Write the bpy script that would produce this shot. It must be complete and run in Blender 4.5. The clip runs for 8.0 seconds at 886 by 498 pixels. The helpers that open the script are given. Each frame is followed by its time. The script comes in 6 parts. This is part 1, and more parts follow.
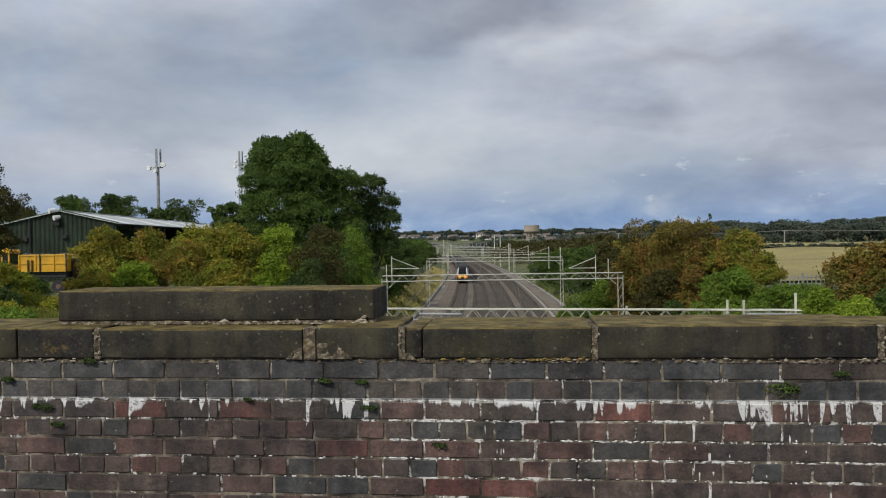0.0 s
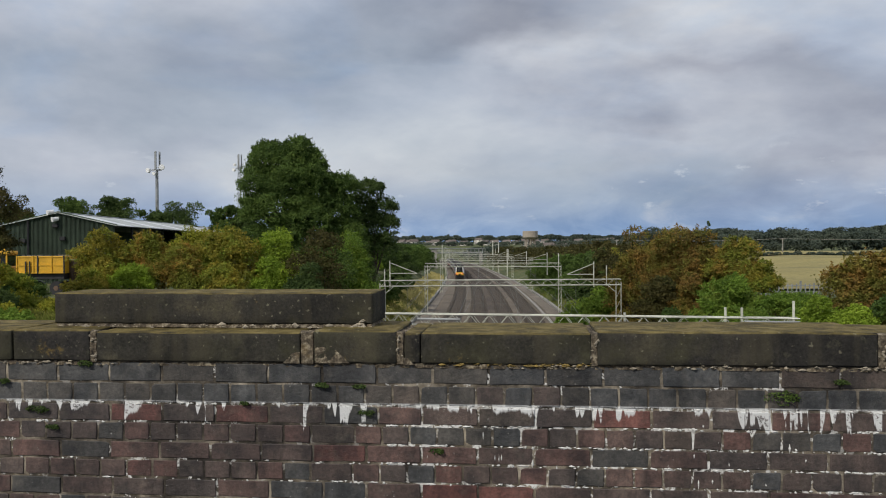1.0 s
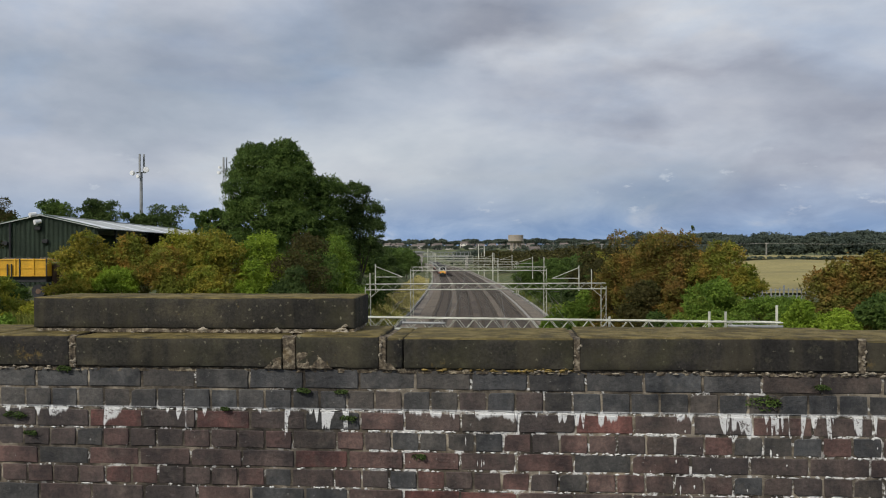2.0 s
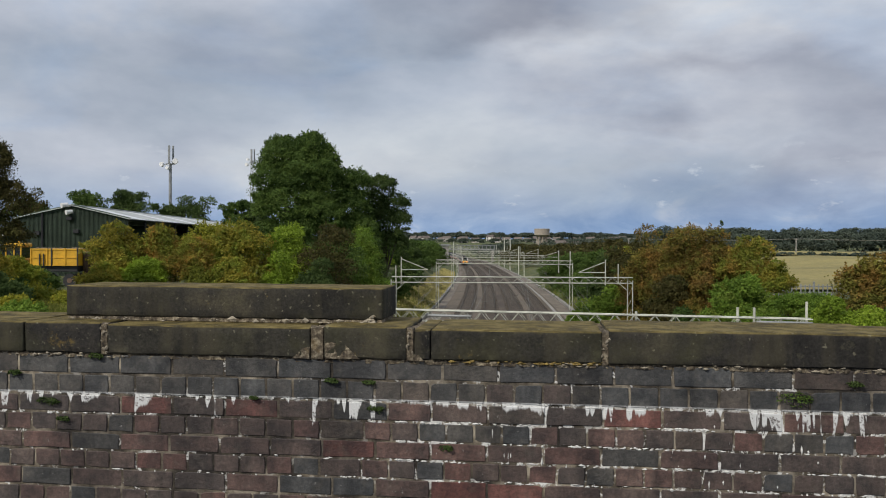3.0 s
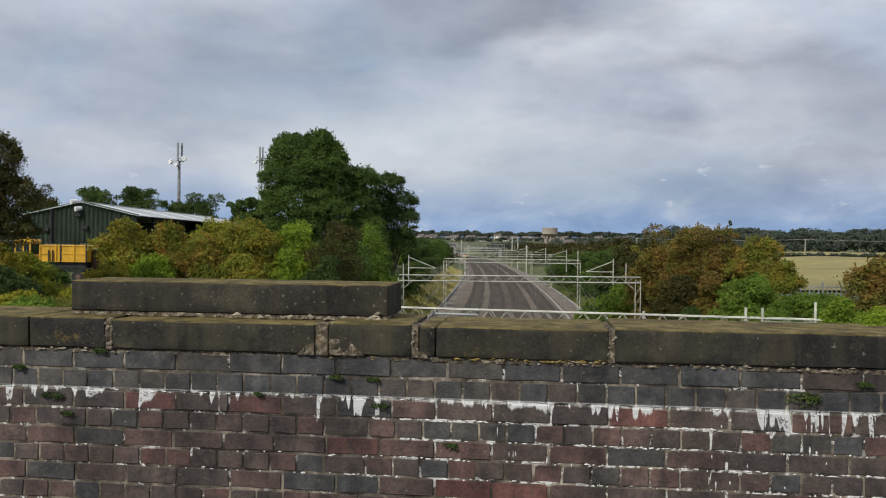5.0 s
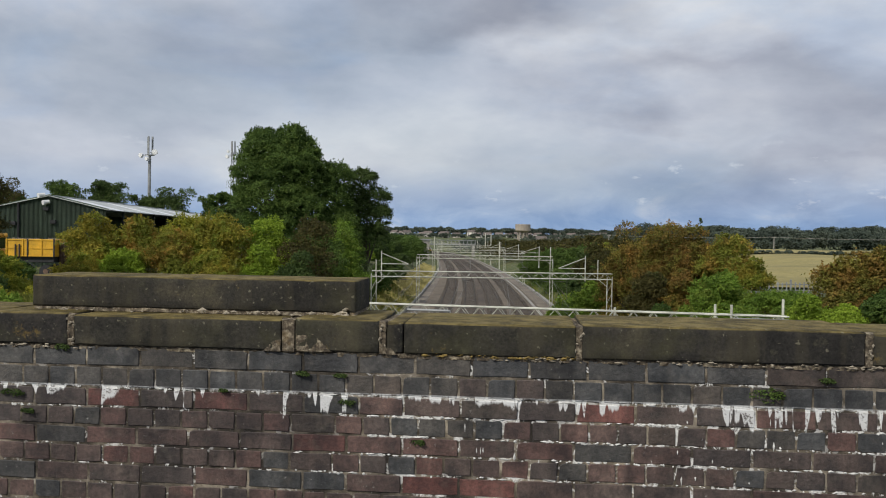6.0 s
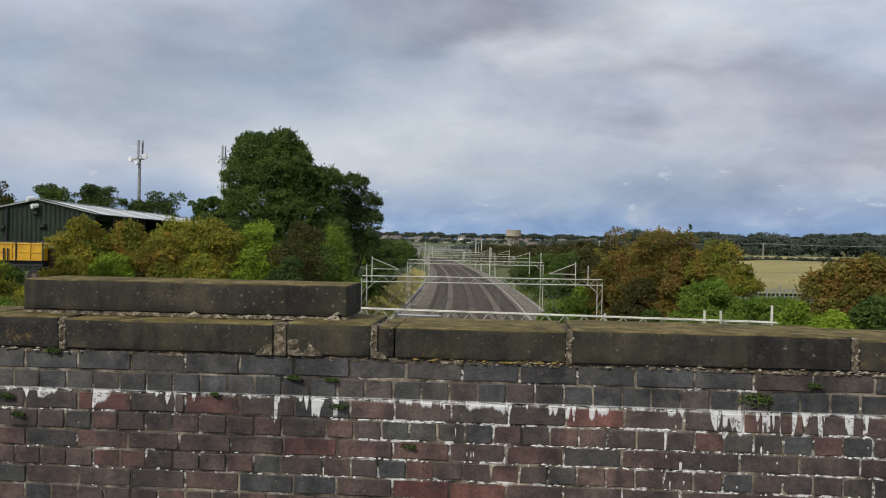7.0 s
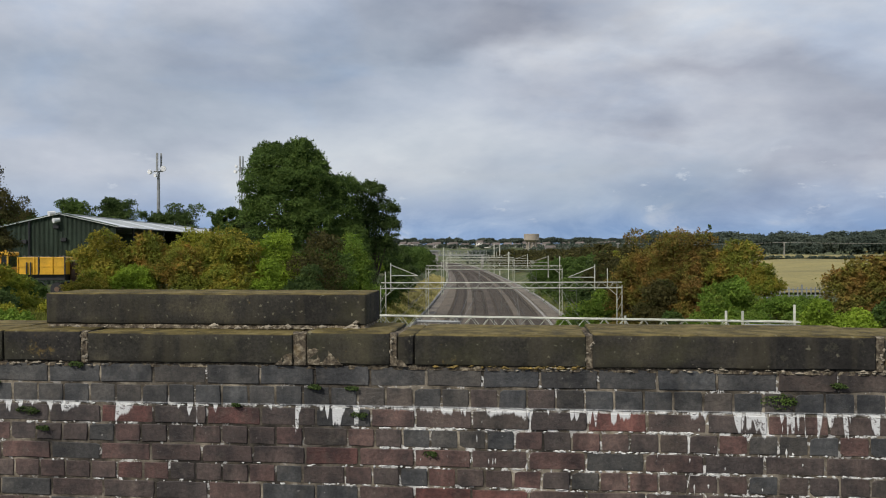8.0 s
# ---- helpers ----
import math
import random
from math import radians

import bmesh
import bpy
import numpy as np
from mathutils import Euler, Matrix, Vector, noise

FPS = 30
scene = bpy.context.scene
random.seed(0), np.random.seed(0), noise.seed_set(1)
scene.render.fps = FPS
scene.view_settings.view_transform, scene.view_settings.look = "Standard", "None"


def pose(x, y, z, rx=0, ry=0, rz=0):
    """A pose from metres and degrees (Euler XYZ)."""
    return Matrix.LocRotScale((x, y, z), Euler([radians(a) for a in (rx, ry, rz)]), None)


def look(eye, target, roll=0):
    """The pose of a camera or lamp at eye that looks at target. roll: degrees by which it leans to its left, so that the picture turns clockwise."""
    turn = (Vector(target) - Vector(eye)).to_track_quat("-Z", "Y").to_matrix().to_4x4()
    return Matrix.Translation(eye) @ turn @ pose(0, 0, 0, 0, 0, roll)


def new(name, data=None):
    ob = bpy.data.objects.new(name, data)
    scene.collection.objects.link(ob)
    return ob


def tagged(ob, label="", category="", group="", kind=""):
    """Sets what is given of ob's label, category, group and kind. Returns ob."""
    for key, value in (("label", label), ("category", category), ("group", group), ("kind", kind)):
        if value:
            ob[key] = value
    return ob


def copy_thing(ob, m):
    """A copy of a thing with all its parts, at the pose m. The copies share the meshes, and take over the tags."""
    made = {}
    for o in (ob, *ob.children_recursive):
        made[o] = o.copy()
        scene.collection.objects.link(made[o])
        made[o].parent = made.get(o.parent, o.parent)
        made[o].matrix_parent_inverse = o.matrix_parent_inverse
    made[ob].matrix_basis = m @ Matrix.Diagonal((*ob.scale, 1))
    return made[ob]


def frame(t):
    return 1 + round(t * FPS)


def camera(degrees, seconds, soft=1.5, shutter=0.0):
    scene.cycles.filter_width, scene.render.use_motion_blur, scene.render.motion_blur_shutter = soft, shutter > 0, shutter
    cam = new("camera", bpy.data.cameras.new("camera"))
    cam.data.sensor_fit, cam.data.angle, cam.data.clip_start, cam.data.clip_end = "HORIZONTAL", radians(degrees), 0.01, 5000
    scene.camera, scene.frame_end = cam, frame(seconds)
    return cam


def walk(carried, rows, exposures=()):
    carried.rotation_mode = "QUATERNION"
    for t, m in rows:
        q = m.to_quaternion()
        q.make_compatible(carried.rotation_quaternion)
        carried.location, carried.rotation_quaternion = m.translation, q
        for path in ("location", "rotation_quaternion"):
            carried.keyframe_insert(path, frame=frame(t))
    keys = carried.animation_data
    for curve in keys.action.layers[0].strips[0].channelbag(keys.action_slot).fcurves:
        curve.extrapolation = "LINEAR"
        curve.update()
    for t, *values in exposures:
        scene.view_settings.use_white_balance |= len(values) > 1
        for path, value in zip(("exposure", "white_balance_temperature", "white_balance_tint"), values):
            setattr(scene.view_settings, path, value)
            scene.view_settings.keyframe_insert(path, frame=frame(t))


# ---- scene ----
cam = camera(55.4, 8.0, soft=1.05)

PATH = [
    (0, (0.169, -0.251, 1.611), (-0.032, 1.739, 1.592), -0.8),
    (0.5, (0.171, -0.245, 1.606), (-0.014, 1.746, 1.594), -0.5),
    (1, (0.163, -0.234, 1.609), (-0.034, 1.757, 1.602), -0.3),
    (1.5, (0.173, -0.221, 1.613), (-0.007, 1.771, 1.611), -0.4),
    (1.7, (0.176, -0.224, 1.615), (0.017, 1.77, 1.619), -0.2),
    (3, (0.163, -0.22, 1.608), (-0.061, 1.767, 1.593), 0.3),
    (3.5, (0.165, -0.215, 1.611), (-0.092, 1.769, 1.612), 0.4),
    (4, (0.165, -0.216, 1.612), (-0.089, 1.768, 1.627), 0.1),
    (4.5, (0.162, -0.21, 1.602), (-0.1, 1.772, 1.599), 0.5),
    (6, (0.188, -0.178, 1.599), (0.009, 1.814, 1.572), 0.9),
    (6.5, (0.187, -0.19, 1.6), (0.023, 1.803, 1.6), 1.2),
    (7, (0.187, -0.202, 1.598), (0.03, 1.792, 1.584), 1.1),
    (7.5, (0.19, -0.204, 1.605), (-0.015, 1.785, 1.604), 0.1),
    (8, (0.19, -0.199, 1.602), (-0.01, 1.791, 1.601), -0.1),
]
walk(cam, [(t, look(eye, target, roll)) for t, eye, target, roll in PATH],
     exposures=[(0.0, -0.12), (1.5, -0.12), (3.0, -0.08), (4.2, 0.0), (8.0, -0.03)])

# ---------------------------------------------------------------- world, sun, exposure
SUN_AZ, SUN_EL = radians(214), radians(40)      # compass angle from +y, clockwise; height


def make_world():
    w = bpy.data.worlds.new("world")
    scene.world = w
    w.use_nodes = True
    nt = w.node_tree
    nt.nodes.clear()
    N = lambda t, **k: add_node(nt, t, **k)
    L = nt.links.new
    out, bg = N("ShaderNodeOutputWorld"), N("ShaderNodeBackground")
    L(bg.outputs[0], out.inputs[0])
    sky = N("ShaderNodeTexSky", sky_type="NISHITA", sun_disc=False, sun_elevation=SUN_EL, sun_rotation=SUN_AZ)
    gain = N("ShaderNodeVectorMath", operation="SCALE")
    gain.inputs["Scale"].default_value = 0.10
    L(sky.outputs[0], gain.inputs[0])
    tc, sep = N("ShaderNodeTexCoord"), N("ShaderNodeSeparateXYZ")
    L(tc.outputs["Generated"], sep.inputs[0])
    squash = N("ShaderNodeVectorMath", operation="MULTIPLY")
    squash.inputs[1].default_value = (1, 1, 2.3)
    L(tc.outputs["Generated"], squash.inputs[0])
    tilt = N("ShaderNodeMapping")
    tilt.inputs["Rotation"].default_value = (0, radians(-14), 0)
    L(squash.outputs[0], tilt.inputs[0])

    def fbm(scale, detail, rough, offset, dist=0.0):
        mp = N("ShaderNodeMapping")
        mp.inputs["Location"].default_value = offset
        L(tilt.outputs[0], mp.inputs[0])
        t = N("ShaderNodeTexNoise")
        t.inputs["Scale"].default_value = scale
        t.inputs["Detail"].default_value = detail
        t.inputs["Roughness"].default_value = rough
        t.inputs["Distortion"].default_value = dist
        L(mp.outputs[0], t.inputs["Vector"])
        return t.outputs["Fac"]

    big = ramp(nt, fbm(2.8, 7, 0.52, (3.1, 1.7, 0.3), 0.15), [(0.32, (0.385, 0.435, 0.52)), (0.48, (0.515, 0.555, 0.64)), (0.64, (0.66, 0.685, 0.735))])
    fine = ramp(nt, fbm(9, 6, 0.55, (7.3, 2.2, 0), 0.1), [(0.34, (0.89, 0.90, 0.92)), (0.52, (1.0, 1.0, 1.0)), (0.70, (1.10, 1.09, 1.07))])
    cloud = mix_rgb(nt, "MULTIPLY", 1.0, big, fine)
    blue = ramp(nt, fbm(4.3, 6, 0.55, (2.4, 8.1, 1.3), 0.4), [(0.50, (1, 1, 1)), (0.68, (0.88, 0.95, 1.03))])
    cloud = mix_rgb(nt, "MULTIPLY", 1.0, cloud, blue)
    # bluish distance low over the horizon, with pale rolls of cloud in it
    low = ramp(nt, sep.outputs["Z"], [(0.0, (1, 1, 1)), (0.022, (0.9, 0.9, 0.9)), (0.085, (0.0, 0.0, 0.0))])
    rolls = ramp(nt, fbm(9, 7, 0.6, (1.2, 5.5, 0), 0.5), [(0.40, (0.20, 0.325, 0.56)), (0.57, (0.31, 0.435, 0.65)), (0.72, (0.52, 0.60, 0.73))])
    cloud = mix_rgb(nt, "MIX", low, cloud, rolls)
    # heavier grey masses: direction, size and depth of each
    warp = N("ShaderNodeTexNoise")
    warp.inputs["Scale"].default_value, warp.inputs["Detail"].default_value = 5.0, 6
    L(tilt.outputs[0], warp.inputs["Vector"])
    shift = N("ShaderNodeVectorMath", operation="SUBTRACT")
    L(warp.outputs["Color"], shift.inputs[0])
    shift.inputs[1].default_value = (0.5, 0.5, 0.5)
    small = N("ShaderNodeVectorMath", operation="SCALE")
    small.inputs["Scale"].default_value = 0.26
    L(shift.outputs[0], small.inputs[0])
    bent = N("ShaderNodeVectorMath", operation="ADD")
    L(tc.outputs["Generated"], bent.inputs[0]), L(small.outputs[0], bent.inputs[1])
    for (dx, dy, dz), (sx, sz), dark in (((-0.035, 0.96, 0.270), (0.22, 0.070), 0.60), ((0.22, 0.96, 0.180), (0.26, 0.040), 0.76), ((0.44, 0.89, 0.130), (0.26, 0.060), 0.74), ((0.36, 0.93, 0.060), (0.26, 0.035), 0.80),
                                         ((0.50, 0.86, 0.065), (0.17, 0.035), 0.76), ((-0.30, 0.93, 0.185), (0.16, 0.035), 0.95)):
        off = N("ShaderNodeVectorMath", operation="SUBTRACT")
        L(bent.outputs[0], off.inputs[0])
        off.inputs[1].default_value = (dx, dy, dz)
        scl = N("ShaderNodeVectorMath", operation="MULTIPLY")
        L(off.outputs[0], scl.inputs[0])
        scl.inputs[1].default_value = (1 / sx, 1 / 0.6, 1 / sz)
        ln = N("ShaderNodeVectorMath", operation="LENGTH")
        L(scl.outputs[0], ln.inputs[0])
        shade = ramp(nt, ln.outputs["Value"], [(0.15, (dark, dark, dark + 0.03)), (1.0, (1, 1, 1))])
        cloud = mix_rgb(nt, "MULTIPLY", 1.0, cloud, shade)
    # small bright heaps of cumulus, far off
    heaps = ramp(nt, fbm(26, 6, 0.6, (4.4, 0.6, 2.0), 0.2), [(0.63, (0, 0, 0)), (0.72, (0.5, 0.5, 0.5))])
    belt = ramp(nt, sep.outputs["Z"], [(0.02, (0, 0, 0)), (0.05, (1, 1, 1)), (0.085, (1, 1, 1)), (0.12, (0, 0, 0))])
    cloud = mix_rgb(nt, "MIX", mix_rgb(nt, "MULTIPLY", 1.0, heaps, belt), cloud, (0.72, 0.76, 0.82))
    cover = ramp(nt, fbm(2.0, 4, 0.5, (9.0, 4.0, 0)), [(0.30, (0.80, 0.80, 0.80)), (0.5, (1, 1, 1))])
    col = mix_rgb(nt, "MIX", cover, gain.outputs[0], cloud)
    L(col, bg.inputs[0])
    bg.inputs[1].default_value = 1.0


def add_node(nt, kind, **props):
    n = nt.nodes.new(kind)
    if "sky_type" in props:
        n.sky_type, n.sun_disc = props["sky_type"], props["sun_disc"]
        n.sun_elevation, n.sun_rotation = props["sun_elevation"], props["sun_rotation"]
    if "operation" in props:
        n.operation = props["operation"]
    return n


def plug(nt, socket, value):
    if isinstance(value, bpy.types.NodeSocket):
        nt.links.new(value, socket)
    elif isinstance(value, (tuple, list)):
        socket.default_value = (*value, 1.0) if len(value) == 3 and len(socket.default_value) == 4 else value
    else:
        socket.default_value = value


def math_node(nt, op, a, b=0.0, clamp=False):
    n = nt.nodes.new("ShaderNodeMath")
    n.operation, n.use_clamp = op, clamp
    plug(nt, n.inputs[0], a), plug(nt, n.inputs[1], b)
    return n.outputs[0]


def mix_rgb(nt, blend, fac, a, b):
    n = nt.nodes.new("ShaderNodeMix")
    n.data_type, n.blend_type = "RGBA", blend
    plug(nt, n.inputs[0], fac), plug(nt, n.inputs[6], a), plug(nt, n.inputs[7], b)
    return n.outputs[2]


def ramp(nt, fac, stops):
    n = nt.nodes.new("ShaderNodeValToRGB")
    els = n.color_ramp.elements
    while len(els) < len(stops):
        els.new(0.5)
    for e, (p, c) in zip(els, stops):
        e.position, e.color = p, (*c, 1.0)
    nt.links.new(fac, n.inputs[0])
    return n.outputs[0]


make_world()
sun = new("sun", bpy.data.lights.new("sun", "SUN"))
sun.data.energy, sun.data.angle, sun.data.color = 2.9, radians(2.5), (1.0, 0.95, 0.86)
sun.matrix_world = look((0, 0, 0), (-math.sin(SUN_AZ) * math.cos(SUN_EL), -math.cos(SUN_AZ) * math.cos(SUN_EL), -math.sin(SUN_EL)))


# ---------------------------------------------------------------- materials
def material(name, rough=0.8, metal=0.0):
    m = bpy.data.materials.new(name)
    m.use_nodes = True
    nt = m.node_tree
    b = nt.nodes["Principled BSDF"]
    b.inputs["Roughness"].default_value, b.inputs["Metallic"].default_value = rough, metal
    return m, nt, b


def place(nt, scale=(1, 1, 1)):
    g = nt.nodes.new("ShaderNodeNewGeometry")
    mp = nt.nodes.new("ShaderNodeMapping")
    mp.inputs["Scale"].default_value = scale
    nt.links.new(g.outputs["Position"], mp.inputs[0])
    return mp.outputs[0]


def noise_tex(nt, vec, scale, detail=4, rough=0.55, dist=0.0):
    n = nt.nodes.new("ShaderNodeTexNoise")
    n.inputs["Scale"].default_value, n.inputs["Detail"].default_value = scale, detail
    n.inputs["Roughness"].default_value, n.inputs["Distortion"].default_value = rough, dist
    nt.links.new(vec, n.inputs["Vector"])
    return n.outputs["Fac"]


def bump(nt, b, height, dist, strength=0.6):
    n = nt.nodes.new("ShaderNodeBump")
    n.inputs["Strength"].default_value, n.inputs["Distance"].default_value = strength, dist
    nt.links.new(height, n.inputs["Height"])
    nt.links.new(n.outputs[0], b.inputs["Normal"])


def plain(name, colour, rough=0.7, metal=0.0, vary=0.25, scale=6.0):
    """Paint, metal, concrete: a colour with grime at two scales."""
    m, nt, b = material(name, rough, metal)
    v = place(nt)
    n1, n2 = noise_tex(nt, v, scale, 5), noise_tex(nt, v, scale * 9, 3)
    lo, hi = tuple(c * (1 - vary) for c in colour), tuple(min(1, c * (1 + vary)) for c in colour)
    c = ramp(nt, n1, [(0.35, lo), (0.65, hi)])
    g = ramp(nt, n2, [(0.3, (0.85, 0.85, 0.85)), (0.7, (1.08, 1.08, 1.08))])
    nt.links.new(mix_rgb(nt, "MULTIPLY", 1.0, c, g), b.inputs["Base Color"])
    return m


def leaf(name, dark, mid, light, patch=0.5, other=None, share=0.5):
    """Foliage: each leaf its own shade, with patches of age through the crown."""
    m, nt, b = material(name, 0.7)
    g = nt.nodes.new("ShaderNodeNewGeometry")
    dark, light = [tuple(0.68 * a + 0.32 * b for a, b in zip(end, mid)) for end in (dark, light)]
    c = ramp(nt, g.outputs["Random Per Island"], [(0.0, dark), (0.5, mid), (1.0, light)])
    if other:
        spread = ramp(nt, noise_tex(nt, place(nt), 0.9, 5, 0.7), [(share - 0.08, (1, 1, 1)), (share + 0.08, (0, 0, 0))])
        c2 = ramp(nt, g.outputs["Random Per Island"], [(0.0, tuple(v * 0.65 for v in other)), (1.0, tuple(v * 1.35 for v in other))])
        c = mix_rgb(nt, "MIX", spread, c, c2)
    p = ramp(nt, noise_tex(nt, place(nt), patch, 3), [(0.35, (0.76, 0.80, 0.76)), (0.65, (1.36, 1.31, 1.2))])
    c = mix_rgb(nt, "MULTIPLY", 1.0, c, p)
    nt.links.new(c, b.inputs["Base Color"])
    t, mx = nt.nodes.new("ShaderNodeBsdfTranslucent"), nt.nodes.new("ShaderNodeMixShader")
    nt.links.new(c, t.inputs[0])
    mx.inputs[0].default_value = 0.36
    out = nt.nodes["Material Output"]
    nt.links.new(b.outputs[0], mx.inputs[1]), nt.links.new(t.outputs[0], mx.inputs[2])
    nt.links.new(mx.outputs[0], out.inputs[0])
    b.inputs["Specular IOR Level"].default_value = 0.12
    return m


LIME_TOP = 0.937
# how far the lime runs below its joint along the wall: (x, metres)
LIME = [(-2.6, .05), (-2.25, .085), (-2.0, .03), (-1.86, .055), (-1.72, .02), (-1.62, .085), (-1.45, .0), (-1.32, .02), (-1.22, .095), (-1.1, .005), (-0.92, .0),
        (-0.84, .12), (-0.68, .075), (-0.55, .085), (-0.46, .01), (-0.25, .02), (0.0, .04), (0.12, .02), (0.24, .055), (0.32, .085), (0.48, .09), (0.6, .03), (0.72, .065),
        (0.9, .03), (1.04, .085), (1.2, .09), (1.45, .08), (1.75, .08), (2.1, .05)]


def lime_mask(nt, fine_scale):
    """White lime run out of one bed joint, in streaks; thin along the joints elsewhere."""
    g, sep = nt.nodes.new("ShaderNodeNewGeometry"), nt.nodes.new("ShaderNodeSeparateXYZ")
    nt.links.new(g.outputs["Position"], sep.inputs[0])
    xs = math_node(nt, "DIVIDE", math_node(nt, "ADD", sep.outputs["X"], 2.6), 4.7)
    length = ramp(nt, xs, [((x + 2.6) / 4.7, (d * 6, d * 6, d * 6)) for x, d in LIME])
    comb = nt.nodes.new("ShaderNodeCombineXYZ")
    nt.links.new(sep.outputs["X"], comb.inputs[0])
    nt.links.new(math_node(nt, "MULTIPLY", sep.outputs["Z"], 0.12), comb.inputs[2])
    streak = math_node(nt, "MULTIPLY", math_node(nt, "SUBTRACT", noise_tex(nt, comb.outputs[0], 24, 2, 0.45), 0.512), 14.0)
    uneven = math_node(nt, "MULTIPLY", noise_tex(nt, comb.outputs[0], 33, 3, 0.6), 1.9)
    streak = math_node(nt, "MULTIPLY", math_node(nt, "MINIMUM", streak, 1.0), uneven)
    reach = math_node(nt, "MULTIPLY", math_node(nt, "MULTIPLY", length, 1 / 6), streak)
    rim = ramp(nt, noise_tex(nt, place(nt), 19, 4, 0.65), [(0.44, (0, 0, 0)), (0.66, (0.016, 0.016, 0.016))])
    reach = math_node(nt, "MAXIMUM", reach, rim)
    below = math_node(nt, "SUBTRACT", LIME_TOP, sep.outputs["Z"])
    inside = math_node(nt, "DIVIDE", math_node(nt, "SUBTRACT", reach, below), 0.012, True)
    above = math_node(nt, "DIVIDE", math_node(nt, "ADD", below, 0.008), 0.006, True)
    patchy = ramp(nt, noise_tex(nt, place(nt), fine_scale, 4, 0.7), [(0.36, (0.10, 0.10, 0.10)), (0.46, (1.0, 1.0, 1.0))])
    return math_node(nt, "MULTIPLY", math_node(nt, "MULTIPLY", inside, above), patchy)


def grime(nt, v, low, high):
    """Soot in cloudy patches and in runs down the face."""
    a = ramp(nt, noise_tex(nt, v, 2.1, 6, 0.62), [(0.36, (low, low, low * 1.03)), (0.62, (high, high, high * 0.98))])
    runs = ramp(nt, noise_tex(nt, place(nt, (1, 1, 0.10)), 5.5, 4, 0.6), [(0.36, (0.55, 0.55, 0.56)), (0.52, (1, 1, 1))])
    return mix_rgb(nt, "MULTIPLY", 1.0, a, runs)


def brick_material(name, stops):
    m, nt, b = material(name, 0.62)
    oi = nt.nodes.new("ShaderNodeObjectInfo")
    g = nt.nodes.new("ShaderNodeNewGeometry")
    rnd = math_node(nt, "FRACT", math_node(nt, "ADD", oi.outputs["Random"], g.outputs["Random Per Island"]))
    c = ramp(nt, rnd, stops)
    v = place(nt)
    soot = grime(nt, v, 0.66, 1.35)
    grain = ramp(nt, noise_tex(nt, v, 70, 5, 0.75), [(0.34, (0.66, 0.66, 0.66)), (0.66, (1.34, 1.33, 1.31))])
    c = mix_rgb(nt, "MULTIPLY", 1.0, mix_rgb(nt, "MULTIPLY", 1.0, c, soot), grain)
    blotch = ramp(nt, noise_tex(nt, v, 11, 5, 0.65), [(0.36, (0.56, 0.58, 0.60)), (0.62, (1.42, 1.37, 1.3))])
    c = mix_rgb(nt, "MULTIPLY", 1.0, c, blotch)
    film = ramp(nt, noise_tex(nt, v, 13, 5, 0.7), [(0.52, (0, 0, 0)), (0.75, (0.28, 0.28, 0.28))])
    c = mix_rgb(nt, "MIX", film, c, (0.18, 0.155, 0.12))
    specks = ramp(nt, noise_tex(nt, v, 46, 4, 0.7), [(0.68, (0, 0, 0)), (0.73, (0.75, 0.75, 0.75))])
    c = mix_rgb(nt, "MIX", specks, c, (0.33, 0.32, 0.29))
    c = mix_rgb(nt, "MIX", lime_mask(nt, 55), c, (0.64, 0.64, 0.63))
    nt.links.new(c, b.inputs["Base Color"])
    bump(nt, b, noise_tex(nt, v, 48, 6, 0.7), 0.006, 0.8)
    return m


def mortar_material():
    m, nt, b = material("old_mortar", 0.95)
    v = place(nt)
    c = ramp(nt, noise_tex(nt, v, 9, 5, 0.6), [(0.37, (0.045, 0.037, 0.029)), (0.50, (0.145, 0.120, 0.088)), (0.63, (0.36, 0.31, 0.24))])
    c = mix_rgb(nt, "MULTIPLY", 1.0, c, grime(nt, v, 0.36, 1.25))
    white = ramp(nt, noise_tex(nt, v, 15, 4, 0.72, 0.5), [(0.575, (0, 0, 0)), (0.62, (1, 1, 1))])
    where = ramp(nt, noise_tex(nt, v, 1.3, 3, 0.6), [(0.40, (0.25, 0.25, 0.25)), (0.58, (1, 1, 1))])
    g, sep = nt.nodes.new("ShaderNodeNewGeometry"), nt.nodes.new("ShaderNodeSeparateXYZ")
    nt.links.new(g.outputs["Position"], sep.inputs[0])
    wet = math_node(nt, "MULTIPLY", math_node(nt, "ADD", sep.outputs["X"], 0.65), 2.2, True)
    lowdown = math_node(nt, "MULTIPLY", math_node(nt, "SUBTRACT", 0.96, sep.outputs["Z"]), 20.0, True)
    runs = ramp(nt, noise_tex(nt, v, 12, 4, 0.7, 0.5), [(0.545, (0, 0, 0)), (0.60, (1, 1, 1))])
    runs = mix_rgb(nt, "MULTIPLY", 1.0, runs, math_node(nt, "MULTIPLY", wet, lowdown))
    white = mix_rgb(nt, "LIGHTEN", 1.0, mix_rgb(nt, "MULTIPLY", 1.0, white, where), runs)
    c = mix_rgb(nt, "MIX", white, c, (0.72, 0.71, 0.68))
    c = mix_rgb(nt, "MIX", lime_mask(nt, 30), c, (0.72, 0.72, 0.70))
    nt.links.new(c, b.inputs["Base Color"])
    bump(nt, b, noise_tex(nt, v, 90, 4, 0.7), 0.006, 0.9)
    return m


